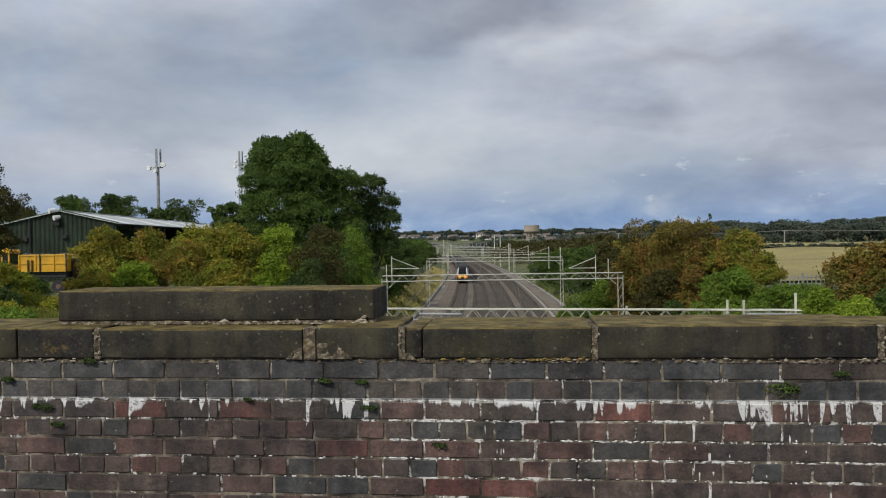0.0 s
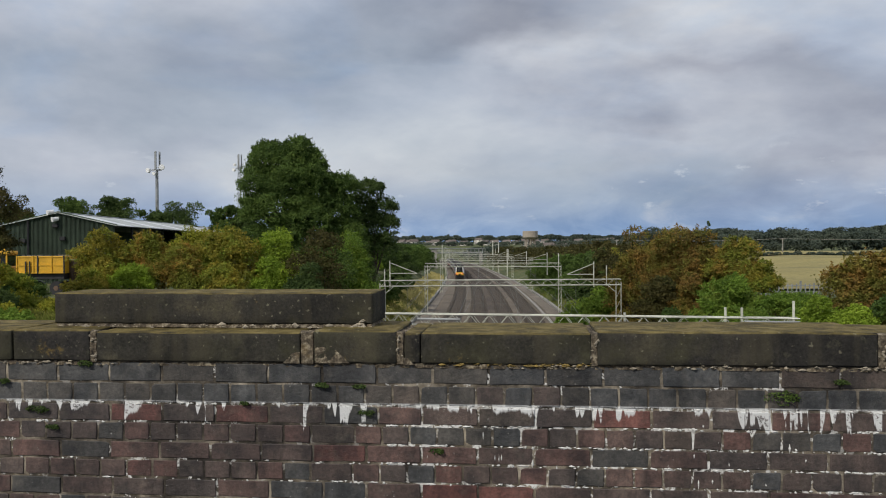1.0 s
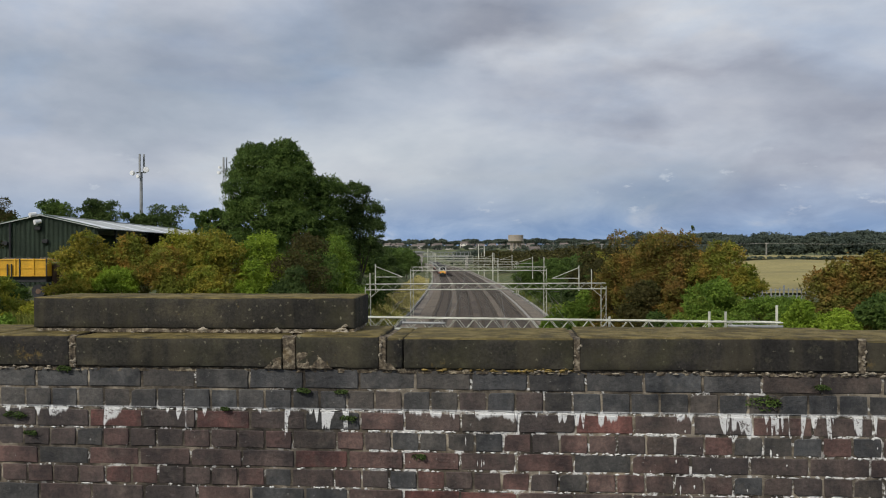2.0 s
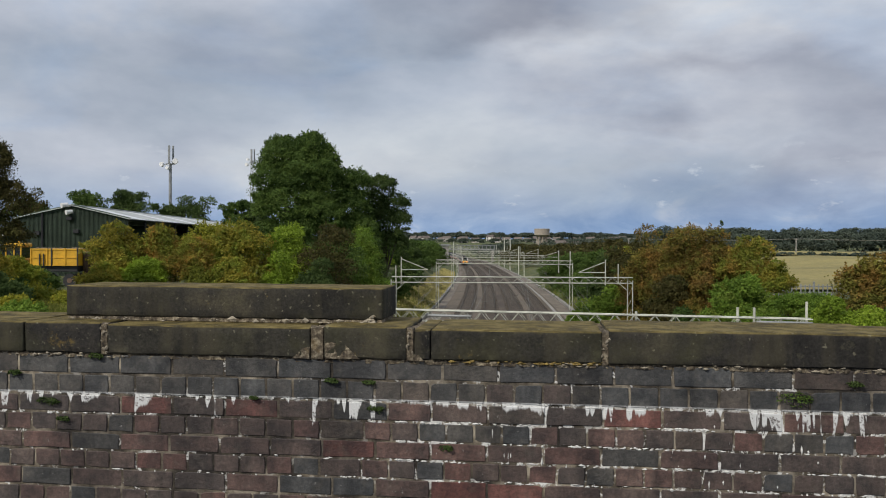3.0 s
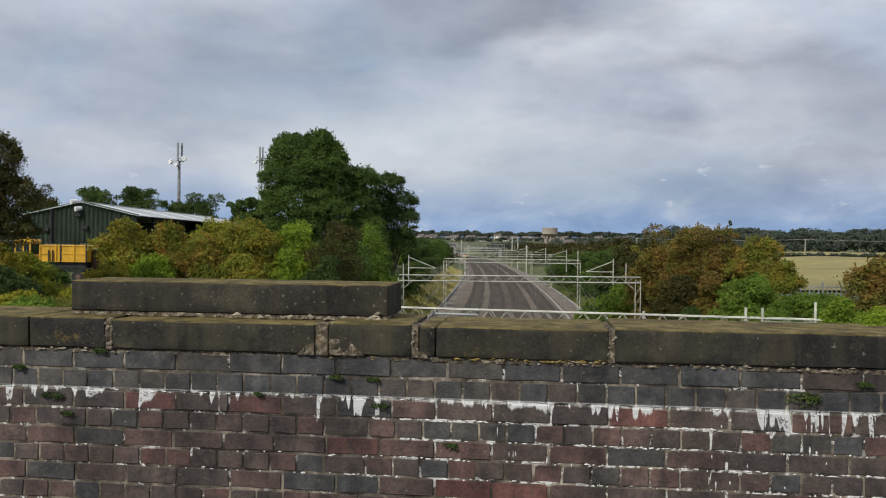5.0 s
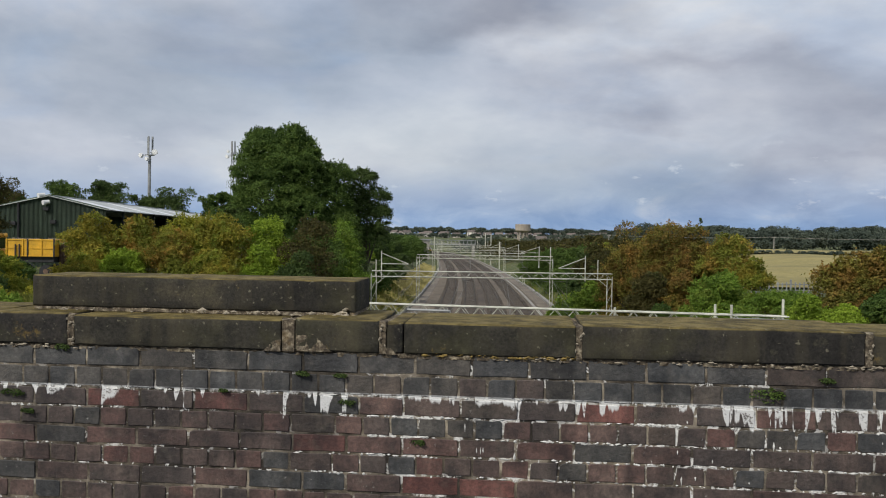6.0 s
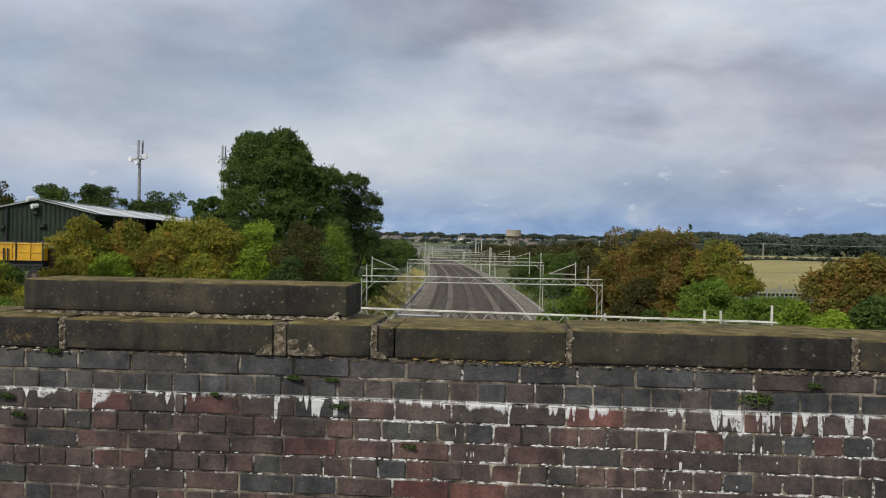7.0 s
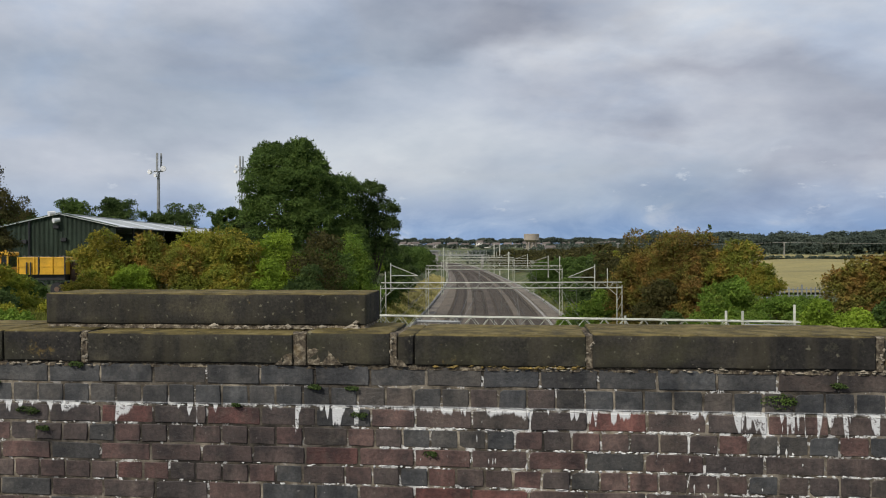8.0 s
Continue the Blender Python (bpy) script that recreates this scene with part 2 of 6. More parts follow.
def stone_material():
    """Sooty gritstone, mossy on what faces the sky."""
    m, nt, b = material("sooty_stone", 0.85)
    v = place(nt)
    c = ramp(nt, noise_tex(nt, v, 5, 6, 0.6), [(0.33, (0.0185, 0.0180, 0.0178)), (0.55, (0.034, 0.0325, 0.0305)), (0.70, (0.064, 0.058, 0.046))])
    grain = ramp(nt, noise_tex(nt, v, 85, 4, 0.7), [(0.3, (0.6, 0.6, 0.6)), (0.7, (1.35, 1.33, 1.3))])
    c = mix_rgb(nt, "MULTIPLY", 1.0, c, grain)
    oi = nt.nodes.new("ShaderNodeObjectInfo")
    tint = ramp(nt, oi.outputs["Random"], [(0.0, (0.92, 0.90, 0.90)), (0.5, (1.08, 1.06, 1.0)), (1.0, (1.30, 1.28, 1.10))])
    c = mix_rgb(nt, "MULTIPLY", 1.0, c, tint)
    lichen = ramp(nt, noise_tex(nt, v, 17, 6, 0.75), [(0.57, (0, 0, 0)), (0.68, (0.5, 0.5, 0.5))])
    c = mix_rgb(nt, "MIX", lichen, c, (0.095, 0.090, 0.058))
    algae = ramp(nt, noise_tex(nt, v, 2.3, 6, 0.7), [(0.50, (0, 0, 0)), (0.68, (0.6, 0.6, 0.6))])
    c = mix_rgb(nt, "MIX", algae, c, (0.070, 0.066, 0.034))
    ochre = ramp(nt, noise_tex(nt, v, 6.5, 6, 0.75), [(0.64, (0, 0, 0)), (0.72, (0.7, 0.7, 0.7))])
    c = mix_rgb(nt, "MIX", ochre, c, (0.17, 0.115, 0.035))
    drips = ramp(nt, noise_tex(nt, place(nt, (1, 1, 0.12)), 9, 4, 0.6), [(0.50, (0, 0, 0)), (0.68, (0.5, 0.5, 0.5))])
    c = mix_rgb(nt, "MIX", drips, c, (0.078, 0.068, 0.044))
    g, sep = nt.nodes.new("ShaderNodeNewGeometry"), nt.nodes.new("ShaderNodeSeparateXYZ")
    nt.links.new(g.outputs["Normal"], sep.inputs[0])
    facing = math_node(nt, "MULTIPLY", math_node(nt, "SUBTRACT", sep.outputs["Z"], 0.25), 2.2, True)
    mossy = ramp(nt, noise_tex(nt, v, 11, 5, 0.65), [(0.36, (0.062, 0.050, 0.022)), (0.50, (0.135, 0.104, 0.036)), (0.64, (0.23, 0.180, 0.070))])
    c = mix_rgb(nt, "MIX", math_node(nt, "MULTIPLY", facing, 0.85), c, mossy)
    flecks = ramp(nt, noise_tex(nt, v, 42, 2, 0.5), [(0.66, (0, 0, 0)), (0.73, (1, 1, 1))])
    c = mix_rgb(nt, "MIX", math_node(nt, "MULTIPLY", flecks, 0.5), c, (0.25, 0.23, 0.16))
    nt.links.new(c, b.inputs["Base Color"])
    bump(nt, b, noise_tex(nt, v, 45, 7, 0.75), 0.008, 0.55)
    b.inputs["Specular IOR Level"].default_value = 0.15
    return m


def ground_material():
    """Rough grass, paler and drier in patches."""
    m, nt, b = material("rough_grass", 0.95)
    v = place(nt)
    c = ramp(nt, noise_tex(nt, v, 0.12, 6, 0.65), [(0.32, (0.035, 0.055, 0.015)), (0.5, (0.075, 0.095, 0.028)), (0.66, (0.16, 0.15, 0.06))])
    f = ramp(nt, noise_tex(nt, v, 3.5, 4, 0.7), [(0.3, (0.6, 0.62, 0.6)), (0.7, (1.35, 1.3, 1.2))])
    nt.links.new(mix_rgb(nt, "MULTIPLY", 1.0, c, f), b.inputs["Base Color"])
    bump(nt, b, noise_tex(nt, v, 4, 6, 0.7), 0.25, 0.8)
    return m


def speckle(name, lo, mid, hi, scale, patch, rough=0.95, depth=0.03, stain=None):
    m, nt, b = material(name, rough)
    v = place(nt)
    c = ramp(nt, noise_tex(nt, v, scale, 3, 0.7), [(0.3, lo), (0.5, mid), (0.7, hi)])
    p = ramp(nt, noise_tex(nt, v, patch, 5, 0.6), [(0.35, (0.72, 0.72, 0.74)), (0.65, (1.22, 1.2, 1.18))])
    if stain:
        c = mix_rgb(nt, "MIX", ramp(nt, noise_tex(nt, v, 1.7, 5, 0.7), [(0.58, (0, 0, 0)), (0.66, (0.6, 0.6, 0.6))]), c, stain)
    nt.links.new(mix_rgb(nt, "MULTIPLY", 1.0, c, p), b.inputs["Base Color"])
    bump(nt, b, noise_tex(nt, v, scale, 3, 0.7), depth, 0.8)
    return m


M_BLUE = brick_material("blue_brick", [(0.0, (0.044, 0.043, 0.042)), (0.5, (0.058, 0.061, 0.065)), (0.85, (0.060, 0.055, 0.050)), (1.0, (0.076, 0.057, 0.048))])
M_RED = brick_material("dark_red_brick", [(0.0, (0.056, 0.046, 0.044)), (0.30, (0.072, 0.055, 0.050)), (0.65, (0.084, 0.056, 0.050)), (0.93, (0.092, 0.054, 0.048)), (1.0, (0.104, 0.050, 0.043))])
M_ACCENT = brick_material("bright_red_brick", [(0.0, (0.104, 0.048, 0.042)), (1.0, (0.130, 0.050, 0.042))])
M_MORTAR, M_STONE, M_GRASS = mortar_material(), stone_material(), ground_material()
M_LUMP = speckle("rough_pointing", (0.024, 0.019, 0.014), (0.105, 0.083, 0.055), (0.33, 0.285, 0.20), 42, 6, depth=0.01, stain=(0.22, 0.145, 0.045))
M_LIME = plain("lime_crust", (0.66, 0.65, 0.62), 0.95, 0, 0.18, 40)
M_CREAM = plain("cream_mortar", (0.30, 0.26, 0.195), 0.95, 0, 0.35, 30)
M_LICHEN = plain("ochre_lichen", (0.22, 0.155, 0.045), 0.95, 0, 0.5, 30)
M_BALLAST = speckle("ballast", (0.062, 0.049, 0.035), (0.126, 0.102, 0.076), (0.205, 0.170, 0.127), 14, 0.15)
M_MIDBED = speckle("brown_ballast", (0.042, 0.031, 0.022), (0.080, 0.061, 0.045), (0.135, 0.105, 0.078), 14, 0.2)
M_DARKBED = speckle("oily_ballast", (0.032, 0.022, 0.014), (0.062, 0.044, 0.029), (0.108, 0.079, 0.053), 14, 0.2)
M_PATH = speckle("cess_path", (0.088, 0.073, 0.056), (0.175, 0.148, 0.117), (0.29, 0.25, 0.20), 6, 0.3)
M_SLEEPER = plain("concrete_sleeper", (0.085, 0.070, 0.055), 0.9, 0, 0.3, 2)
M_RAIL = plain("worn_rail", (0.040, 0.028, 0.022), 0.6, 0.2, 0.3, 2)
M_TROUGH = plain("concrete_trough", (0.30, 0.285, 0.26), 0.9, 0, 0.25, 1.2)
M_STEEL = plain("galvanised_steel", (0.50, 0.50, 0.42), 0.6, 0.1, 0.25, 1.5)
M_WIRE = plain("overhead_wire", (0.16, 0.165, 0.15), 0.6, 0.3, 0.2, 2)
M_INSUL = plain("insulator", (0.17, 0.14, 0.12), 0.7, 0, 0.2, 3)
M_ASPHALT = speckle("road_asphalt", (0.03, 0.03, 0.031), (0.05, 0.05, 0.05), (0.085, 0.084, 0.08), 60, 0.8, 0.9, 0.005)
M_GREENSHEET = plain("green_cladding", (0.046, 0.070, 0.045), 0.75, 0.0, 0.2, 0.6)
M_ROOF = plain("pale_roof_sheet", (0.46, 0.48, 0.46), 0.6, 0.0, 0.15, 0.5)
M_ROOFLIGHT = plain("roof_light_sheet", (0.68, 0.70, 0.70), 0.4, 0.0, 0.1, 0.5)
M_WHITE = plain("white_paint", (0.78, 0.78, 0.77), 0.5, 0, 0.08, 2)
M_DARK = plain("dark_iron", (0.025, 0.025, 0.027), 0.6, 0.2, 0.3, 3)
M_YELLOW = plain("yellow_paint", (0.62, 0.34, 0.016), 0.5, 0, 0.15, 1.2)
M_BROWN = plain("rusty_sheet", (0.12, 0.075, 0.05), 0.8, 0, 0.35, 1.2)
M_CONCRETE = plain("pale_concrete", (0.36, 0.31, 0.25), 0.85, 0, 0.12, 0.15)
M_HOUSE = plain("house_render", (0.62, 0.58, 0.52), 0.85, 0, 0.2, 0.08)
M_TILE = plain("roof_tile", (0.15, 0.125, 0.11), 0.85, 0, 0.25, 0.1)
M_GLASS = plain("dark_glass", (0.02, 0.024, 0.028), 0.08, 0, 0.1, 1)
M_BARK = plain("bark", (0.085, 0.068, 0.05), 0.95, 0, 0.35, 3)
M_FENCE = plain("palisade_steel", (0.27, 0.28, 0.28), 0.6, 0.3, 0.2, 1)
M_STUBBLE = speckle("stubble_field", (0.20, 0.168, 0.050), (0.275, 0.232, 0.076), (0.35, 0.295, 0.108), 1.2, 0.03, depth=0.05)
M_TRAIN_SILVER = plain("silver_coach_paint", (0.30, 0.31, 0.33), 0.4, 0.3, 0.1, 0.8)
M_TRAIN_DARK = plain("dark_coach_roof", (0.022, 0.021, 0.021), 0.95, 0.0, 0.2, 0.8)
M_TRAIN_RED = plain("red_coach_paint", (0.42, 0.03, 0.025), 0.4, 0.0, 0.1, 0.8)
M_TRAIN_YELLOW = plain("yellow_cab_front", (0.85, 0.50, 0.03), 0.4, 0.0, 0.06, 0.8)


def glow(name, colour, strength):
    m, nt, b = material(name, 0.4)
    b.inputs["Base Color"].default_value = (*colour, 1)
    b.inputs["Emission Color"].default_value = (*colour, 1)
    b.inputs["Emission Strength"].default_value = strength
    return m


M_TAIL = glow("lit_tail_lamp", (1.0, 0.12, 0.05), 2.0)

L_OAK = leaf("oak_leaf", (0.040, 0.070, 0.020), (0.082, 0.134, 0.034), (0.155, 0.220, 0.054))
L_DARK = leaf("dark_leaf", (0.036, 0.061, 0.021), (0.068, 0.105, 0.034), (0.120, 0.166, 0.052))
L_GREEN = leaf("bright_leaf", (0.113, 0.181, 0.017), (0.218, 0.309, 0.034), (0.344, 0.438, 0.067))
L_OLIVE = leaf("olive_leaf", (0.148, 0.136, 0.022), (0.283, 0.242, 0.040), (0.431, 0.345, 0.062), other=(0.185, 0.230, 0.036), share=0.46)
L_RUST = leaf("rusty_leaf", (0.165, 0.108, 0.025), (0.330, 0.202, 0.047), (0.480, 0.285, 0.070), other=(0.205, 0.222, 0.040), share=0.55)
L_HAW = leaf("hawthorn_leaf", (0.105, 0.074, 0.024), (0.215, 0.137, 0.040), (0.330, 0.192, 0.056), other=(0.160, 0.158, 0.036), share=0.50)
L_YEL = leaf("yellowing_leaf", (0.160, 0.170, 0.018), (0.308, 0.306, 0.038), (0.468, 0.411, 0.067), other=(0.197, 0.248, 0.038), share=0.45)
L_BRAMBLE = leaf("bramble_leaf", (0.066, 0.120, 0.018), (0.135, 0.218, 0.032), (0.225, 0.320, 0.060), other=(0.165, 0.205, 0.036), share=0.42)
# darker olive-brown hawthorn leaf, with the crown's shade put into its colour
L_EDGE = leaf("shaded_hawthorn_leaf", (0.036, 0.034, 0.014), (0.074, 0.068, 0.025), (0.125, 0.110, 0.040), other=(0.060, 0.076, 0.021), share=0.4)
# far foliage: distance haze put into the leaf colour, paler and bluer
L_FAR = leaf("hazed_wood_leaf", (0.066, 0.086, 0.072), (0.092, 0.114, 0.094), (0.118, 0.140, 0.112), 0.05)
L_BLADE = leaf("grass_blade", (0.085, 0.105, 0.018), (0.165, 0.185, 0.035), (0.28, 0.26, 0.085), 0.4)
L_STRAW = leaf("dry_grass", (0.28, 0.25, 0.09), (0.46, 0.40, 0.17), (0.62, 0.54, 0.27), 2.2)


# ---------------------------------------------------------------- mesh helpers
def link_mesh(name, mesh, mat, parent=None, label="", smooth=False):
    ob = new(name, mesh)
    for m in (mat if isinstance(mat, (list, tuple)) else [mat]):
        if m.name not in mesh.materials:
            mesh.materials.append(m)
    if smooth:
        mesh.polygons.foreach_set("use_smooth", [True] * len(mesh.polygons))
        mesh.set_sharp_from_angle(angle=radians(38))
    if parent:
        ob.parent = parent
    return tagged(ob, label)


def part(name, bm, mat, parent=None, label="", smooth=False):
    me = bpy.data.meshes.new(name)
    bm.to_mesh(me)
    bm.free()
    return link_mesh(name, me, mat, parent, label, smooth)


def thing(name, x=0, y=0, z=0, rz=0, label="", category="", group="", kind=""):
    ob = new(name)
    ob.matrix_basis = pose(x, y, z, 0, 0, rz)
    return tagged(ob, label, category, group, kind)


def from_arrays(name, verts, faces, mat, parent=None, label="", smooth=False):
    me = bpy.data.meshes.new(name)
    me.from_pydata(verts, [], faces)
    return link_mesh(name, me, mat, parent, label, smooth)


def box(bm, x0, x1, y0, y1, z0, z1, bev=0.0):
    vs = [bm.verts.new((x, y, z)) for x in (x0, x1) for y in (y0, y1) for z in (z0, z1)]
    fs = [bm.faces.new([vs[i] for i in f]) for f in ((0, 1, 3, 2), (4, 6, 7, 5), (0, 4, 5, 1), (2, 3, 7, 6), (0, 2, 6, 4), (1, 5, 7, 3))]
    if bev:
        es = {e for f in fs for e in f.edges}
        bmesh.ops.bevel(bm, geom=list(es), offset=bev, segments=1, affect="EDGES")
    return vs


def one_box(*a, bev=0.0):
    bm = bmesh.new()
    box(bm, *a, bev=bev)
    return bm


def rod(bm, a, b, r0, r1=None, n=6):
    """A tapered bar from a to b."""
    a, b = Vector(a), Vector(b)
    r1 = r0 if r1 is None else r1
    d = (b - a).normalized()
    s = d.cross(Vector((0, 0, 1)) if abs(d.z) < 0.9 else Vector((1, 0, 0))).normalized()
    t = d.cross(s)
    rings = []
    for p, r in ((a, r0), (b, r1)):
        rings.append([bm.verts.new(p + r * (math.cos(2 * math.pi * i / n) * s + math.sin(2 * math.pi * i / n) * t)) for i in range(n)])
    for i in range(n):
        bm.faces.new((rings[0][i], rings[0][(i + 1) % n], rings[1][(i + 1) % n], rings[1][i]))
    bm.faces.new(rings[0][::-1]), bm.faces.new(rings[1])


def one_rod(*a, **k):
    bm = bmesh.new()
    rod(bm, *a, **k)
    return bm


# ---------------------------------------------------------------- the lie of the land
def smooth_step(a, b, v):
    t = min(1.0, max(0.0, (v - a) / (b - a)))
    return t * t * (3 - 2 * t)


def mid(y):
    """x of the line's middle: straight under the bridge, then a long bend that tightens far off."""
    if y <= 0:
        return -1.4
    far = min(max(0.0, y - 420), 280)
    return -1.4 - 0.165 * (y + 300 * (math.exp(-y / 300) - 1)) - 0.0006 * far ** 2 - 0.336 * max(0.0, y - 700)


def bend(y):
    return 0.0 if y <= 0 else -0.165 * (1 - math.exp(-y / 300)) - 0.0012 * min(max(0.0, y - 420), 280)


RAIL = -7.6
BED = -7.95


def land(x, y):
    u = x - mid(y)
    left = u < 0
    base = -1.9 if left else -2.5
    if y < 40:
        base = base * smooth_step(2, 40, y) - 0.25 * (1 - smooth_step(2, 40, y))
    # the cutting runs out to level ground further on
    near = 1 - smooth_step(40, 110, abs(u))
    base -= 3.9 * smooth_step(110, 300, y) * near
    base += 10.0 * smooth_step(650, 1300, y) + 6.0 * smooth_step(250, 700, x) * smooth_step(450, 900, y)
    base += 0.35 * noise.noise((x * 0.05, y * 0.05, 0)) * smooth_step(25, 60, abs(u))
    return base


def ground_z(x, y):
    u = abs(x - mid(y))
    k = smooth_step(9.3, 18.5, u)
    z = BED + (land(x, y) - BED) * k
    z += 0.35 * noise.noise((x * 0.07, y * 0.07, 3.0)) * smooth_step(9.5, 12, u)
    if -7.5 < y < 5 and u > 11:
        z = min(z, -0.3)
    return z


def build_ground():
    us = [-2600, -1800, -1200, -800, -500, -340, -240, -170, -125, -95, -75, -60, -48, -40, -34, -29, -25, -22]
    us += [-20 + 0.8 * i for i in range(13)] + [-9.4, 0, 9.4] + [10.4 + 0.8 * i for i in range(13)]
    us += [22, 25, 29, 34, 40, 48, 60, 75, 95, 125, 170, 240, 340, 500, 800, 1200, 1800, 2600]
    ys = [-900, -500, -250, -120, -60, -30, -15, -8, -4, 0, 3] + [5 + 2.5 * i for i in range(44)] + [118 + 8 * i for i in range(30)]
    ys += [380, 420, 470, 530, 600, 680, 780, 900, 1050, 1250, 1500, 1900, 2500, 3300, 4300]
    verts = [(mid(y) + u, y, ground_z(mid(y) + u, y)) for y in ys for u in us]
    n = len(us)
    faces = [(j * n + i, j * n + i + 1, (j + 1) * n + i + 1, (j + 1) * n + i) for j in range(len(ys) - 1) for i in range(n - 1)]
    g = from_arrays("ground", verts, faces, M_GRASS, smooth=True)
    tagged(g, "rough grass ground with a deep railway cutting", "ground", kind="structure")


def ribbon(name, offsets, mat, y0, y1, step, label, parent=None, category=""):
    """A strip along the line with the cross-section offsets (u, z)."""
    k = max(2, int((y1 - y0) / step))
    ys = [y0 + (y1 - y0) * i / k for i in range(k + 1)]
    n = len(offsets)
    verts = []
    for y in ys:
        s = bend(y)
        q = 1 / math.sqrt(1 + s * s)
        slim = 1 - 0.5 * smooth_step(120, 330, y)
        for u, z in offsets:
            if abs(u) > 6.7:
                u = math.copysign(6.7 + (abs(u) - 6.7) * slim, u)
            verts.append((mid(y) + u * q, y - u * s * q, z))
    faces = [(j * n + i, j * n + i + 1, (j + 1) * n + i + 1, (j + 1) * n + i) for j in range(k) for i in range(n - 1)]
    return tagged(from_arrays(name, verts, faces, mat, parent, smooth=False), label, category, kind="" if parent else "structure")


TRACKS = (-5.15, -1.75, 1.75, 5.15)


def build_line():
    y0, y1 = -60, 1500
    ribbon("ballast_bed", [(-8.6, -7.94), (-7.7, -7.74), (-6.9, -7.72), (6.9, -7.72), (7.7, -7.74), (8.6, -7.94)], M_BALLAST, y0, y1, 6, "brown stone ballast under four railway tracks", category="ballast")
    ribbon("cess_path", [(-9.7, -7.93), (-9.6, -7.80), (-8.35, -7.80), (-8.2, -7.93)], M_PATH, y0, y1, 6, "pale gravel walking path beside the tracks", category="path")
    ribbon("cess_path", [(7.6, -7.95), (7.65, -7.66), (9.3, -7.66), (9.5, -7.95)], M_PATH, y0, y1, 6, "pale gravel walking path beside the tracks", category="path")
    for u in (-9.95, 9.75):
        ribbon("cable_trough", [(u - 0.22, -7.95), (u - 0.22, -7.52), (u + 0.22, -7.52), (u + 0.22, -7.95)], M_TROUGH, y0, 700, 6, "pale concrete cable trough along the railway", category="cable trough")
    ribbon("cable_trough", [(6.9, -7.8), (6.9, -7.60), (7.25, -7.60), (7.25, -7.8)], M_TROUGH, y0, 700, 6, "pale concrete cable trough along the railway", category="cable trough")
    ribbon("ballast_strip", [(-0.55, -7.7165), (-0.2, -7.705), (0.2, -7.705), (0.55, -7.7165)], M_MIDBED, y0, y1, 6, "brown dusty ballast between the two pairs of tracks", category="ballast")
    for tr in TRACKS:
        t = thing("railway_track", label="worn steel rails on concrete sleepers in ballast", category="railway track", group="railway tracks")
        ribbon("oily_strip", [(tr - 1.12, -7.717), (tr - 0.55, -7.700), (tr + 0.55, -7.700), (tr + 1.12, -7.717)], M_DARKBED, y0, y1, 6, "dark oily ballast between the rails", t)
        for r in (-0.7525, 0.7525):
            u = tr + r
            ribbon("rail", [(u - 0.07, -7.745), (u - 0.02, -7.72), (u - 0.036, -7.62), (u - 0.03, RAIL), (u + 0.03, RAIL), (u + 0.036, -7.62), (u + 0.02, -7.72), (u + 0.07, -7.745)], M_RAIL, y0, y1, 6, "", t)
        y = 20.0
        verts, faces = [], []
        while y < 330:
            s = bend(y)
            q = 1 / math.sqrt(1 + s * s)
            k = len(verts)
            for du in (-1.25, 1.25):
                for dy in (-0.13, 0.13):
                    for z in (-7.75, -7.688):
                        u = tr + du
                        verts.append((mid(y) + u * q + dy * s, y - u * s * q + dy, z))
            faces += [tuple(k + i for i in f) for f in ((1, 5, 7, 3), (0, 4, 5, 1), (2, 3, 7, 6), (0, 1, 3, 2), (4, 6, 7, 5))]
            y += 0.65
        sl = from_arrays("sleeper", verts, faces, M_SLEEPER, t)
        tagged(sl, "weathered concrete sleepers", kind="stuff")


# ---------------------------------------------------------------- parapet
PITCH, COURSE, FACE = 0.238, 0.0815, 3.3
BEDS = [1.112, 1.022, 0.931, 0.849, 0.766, 0.687, 0.606]    # bed joints, from under the coping down
ROW_TOP = BEDS[0]
XL, XR = -2.75, 2.2      # stretch whose bricks stand singly


def brick_mesh(name, w, h, d, seed):
    """One brick, its face at y = 0, worn corners; seven outlines of each kind are shared."""
    rnd = random.Random(seed)
    bm = bmesh.new()
    j = lambda a: rnd.uniform(-a, a)
    b = 0.0022
    hw, hh = w / 2, h / 2
    cut = [rnd.uniform(0.0015, 0.0045) if rnd.random() < 0.8 else rnd.uniform(0.008, 0.018) for _ in range(4)]
    ring = []
    for k, (sx, sz) in enumerate(((-1, -1), (1, -1), (1, 1), (-1, 1))):
        a, c = (sx * (hw - cut[k]), sz * hh), (sx * hw, sz * (hh - cut[k] * 0.7))
        ring += [c, a] if k in (0, 2) else [a, c]
        mx, mz = ((0.0, -hh), (hw, 0.0), (0.0, hh), (-hw, 0.0))[k]
        ring.append((mx * 1.0 + (j(w * 0.2) if k in (0, 2) else 0), mz + (j(h * 0.2) if k in (1, 3) else 0)))
    front = [(x + j(.0022), z + j(.0022)) for x, z in ring]
    rings = []
    for inset, y in ((b, 0.0), (0.0, b), (0.0, d)):
        rings.append([bm.verts.new((x * (1 - inset / hw), y, z * (1 - inset / hh))) for x, z in front])
    n = len(front)
    bm.faces.new(rings[0])
    for r in range(2):
        for i in range(n):
            bm.faces.new((rings[r][i], rings[r + 1][i], rings[r + 1][(i + 1) % n], rings[r][(i + 1) % n]))
    bmesh.ops.recalc_face_normals(bm, faces=bm.faces[:])
    me = bpy.data.meshes.new(name)
    bm.to_mesh(me)
    bm.free()
    return me


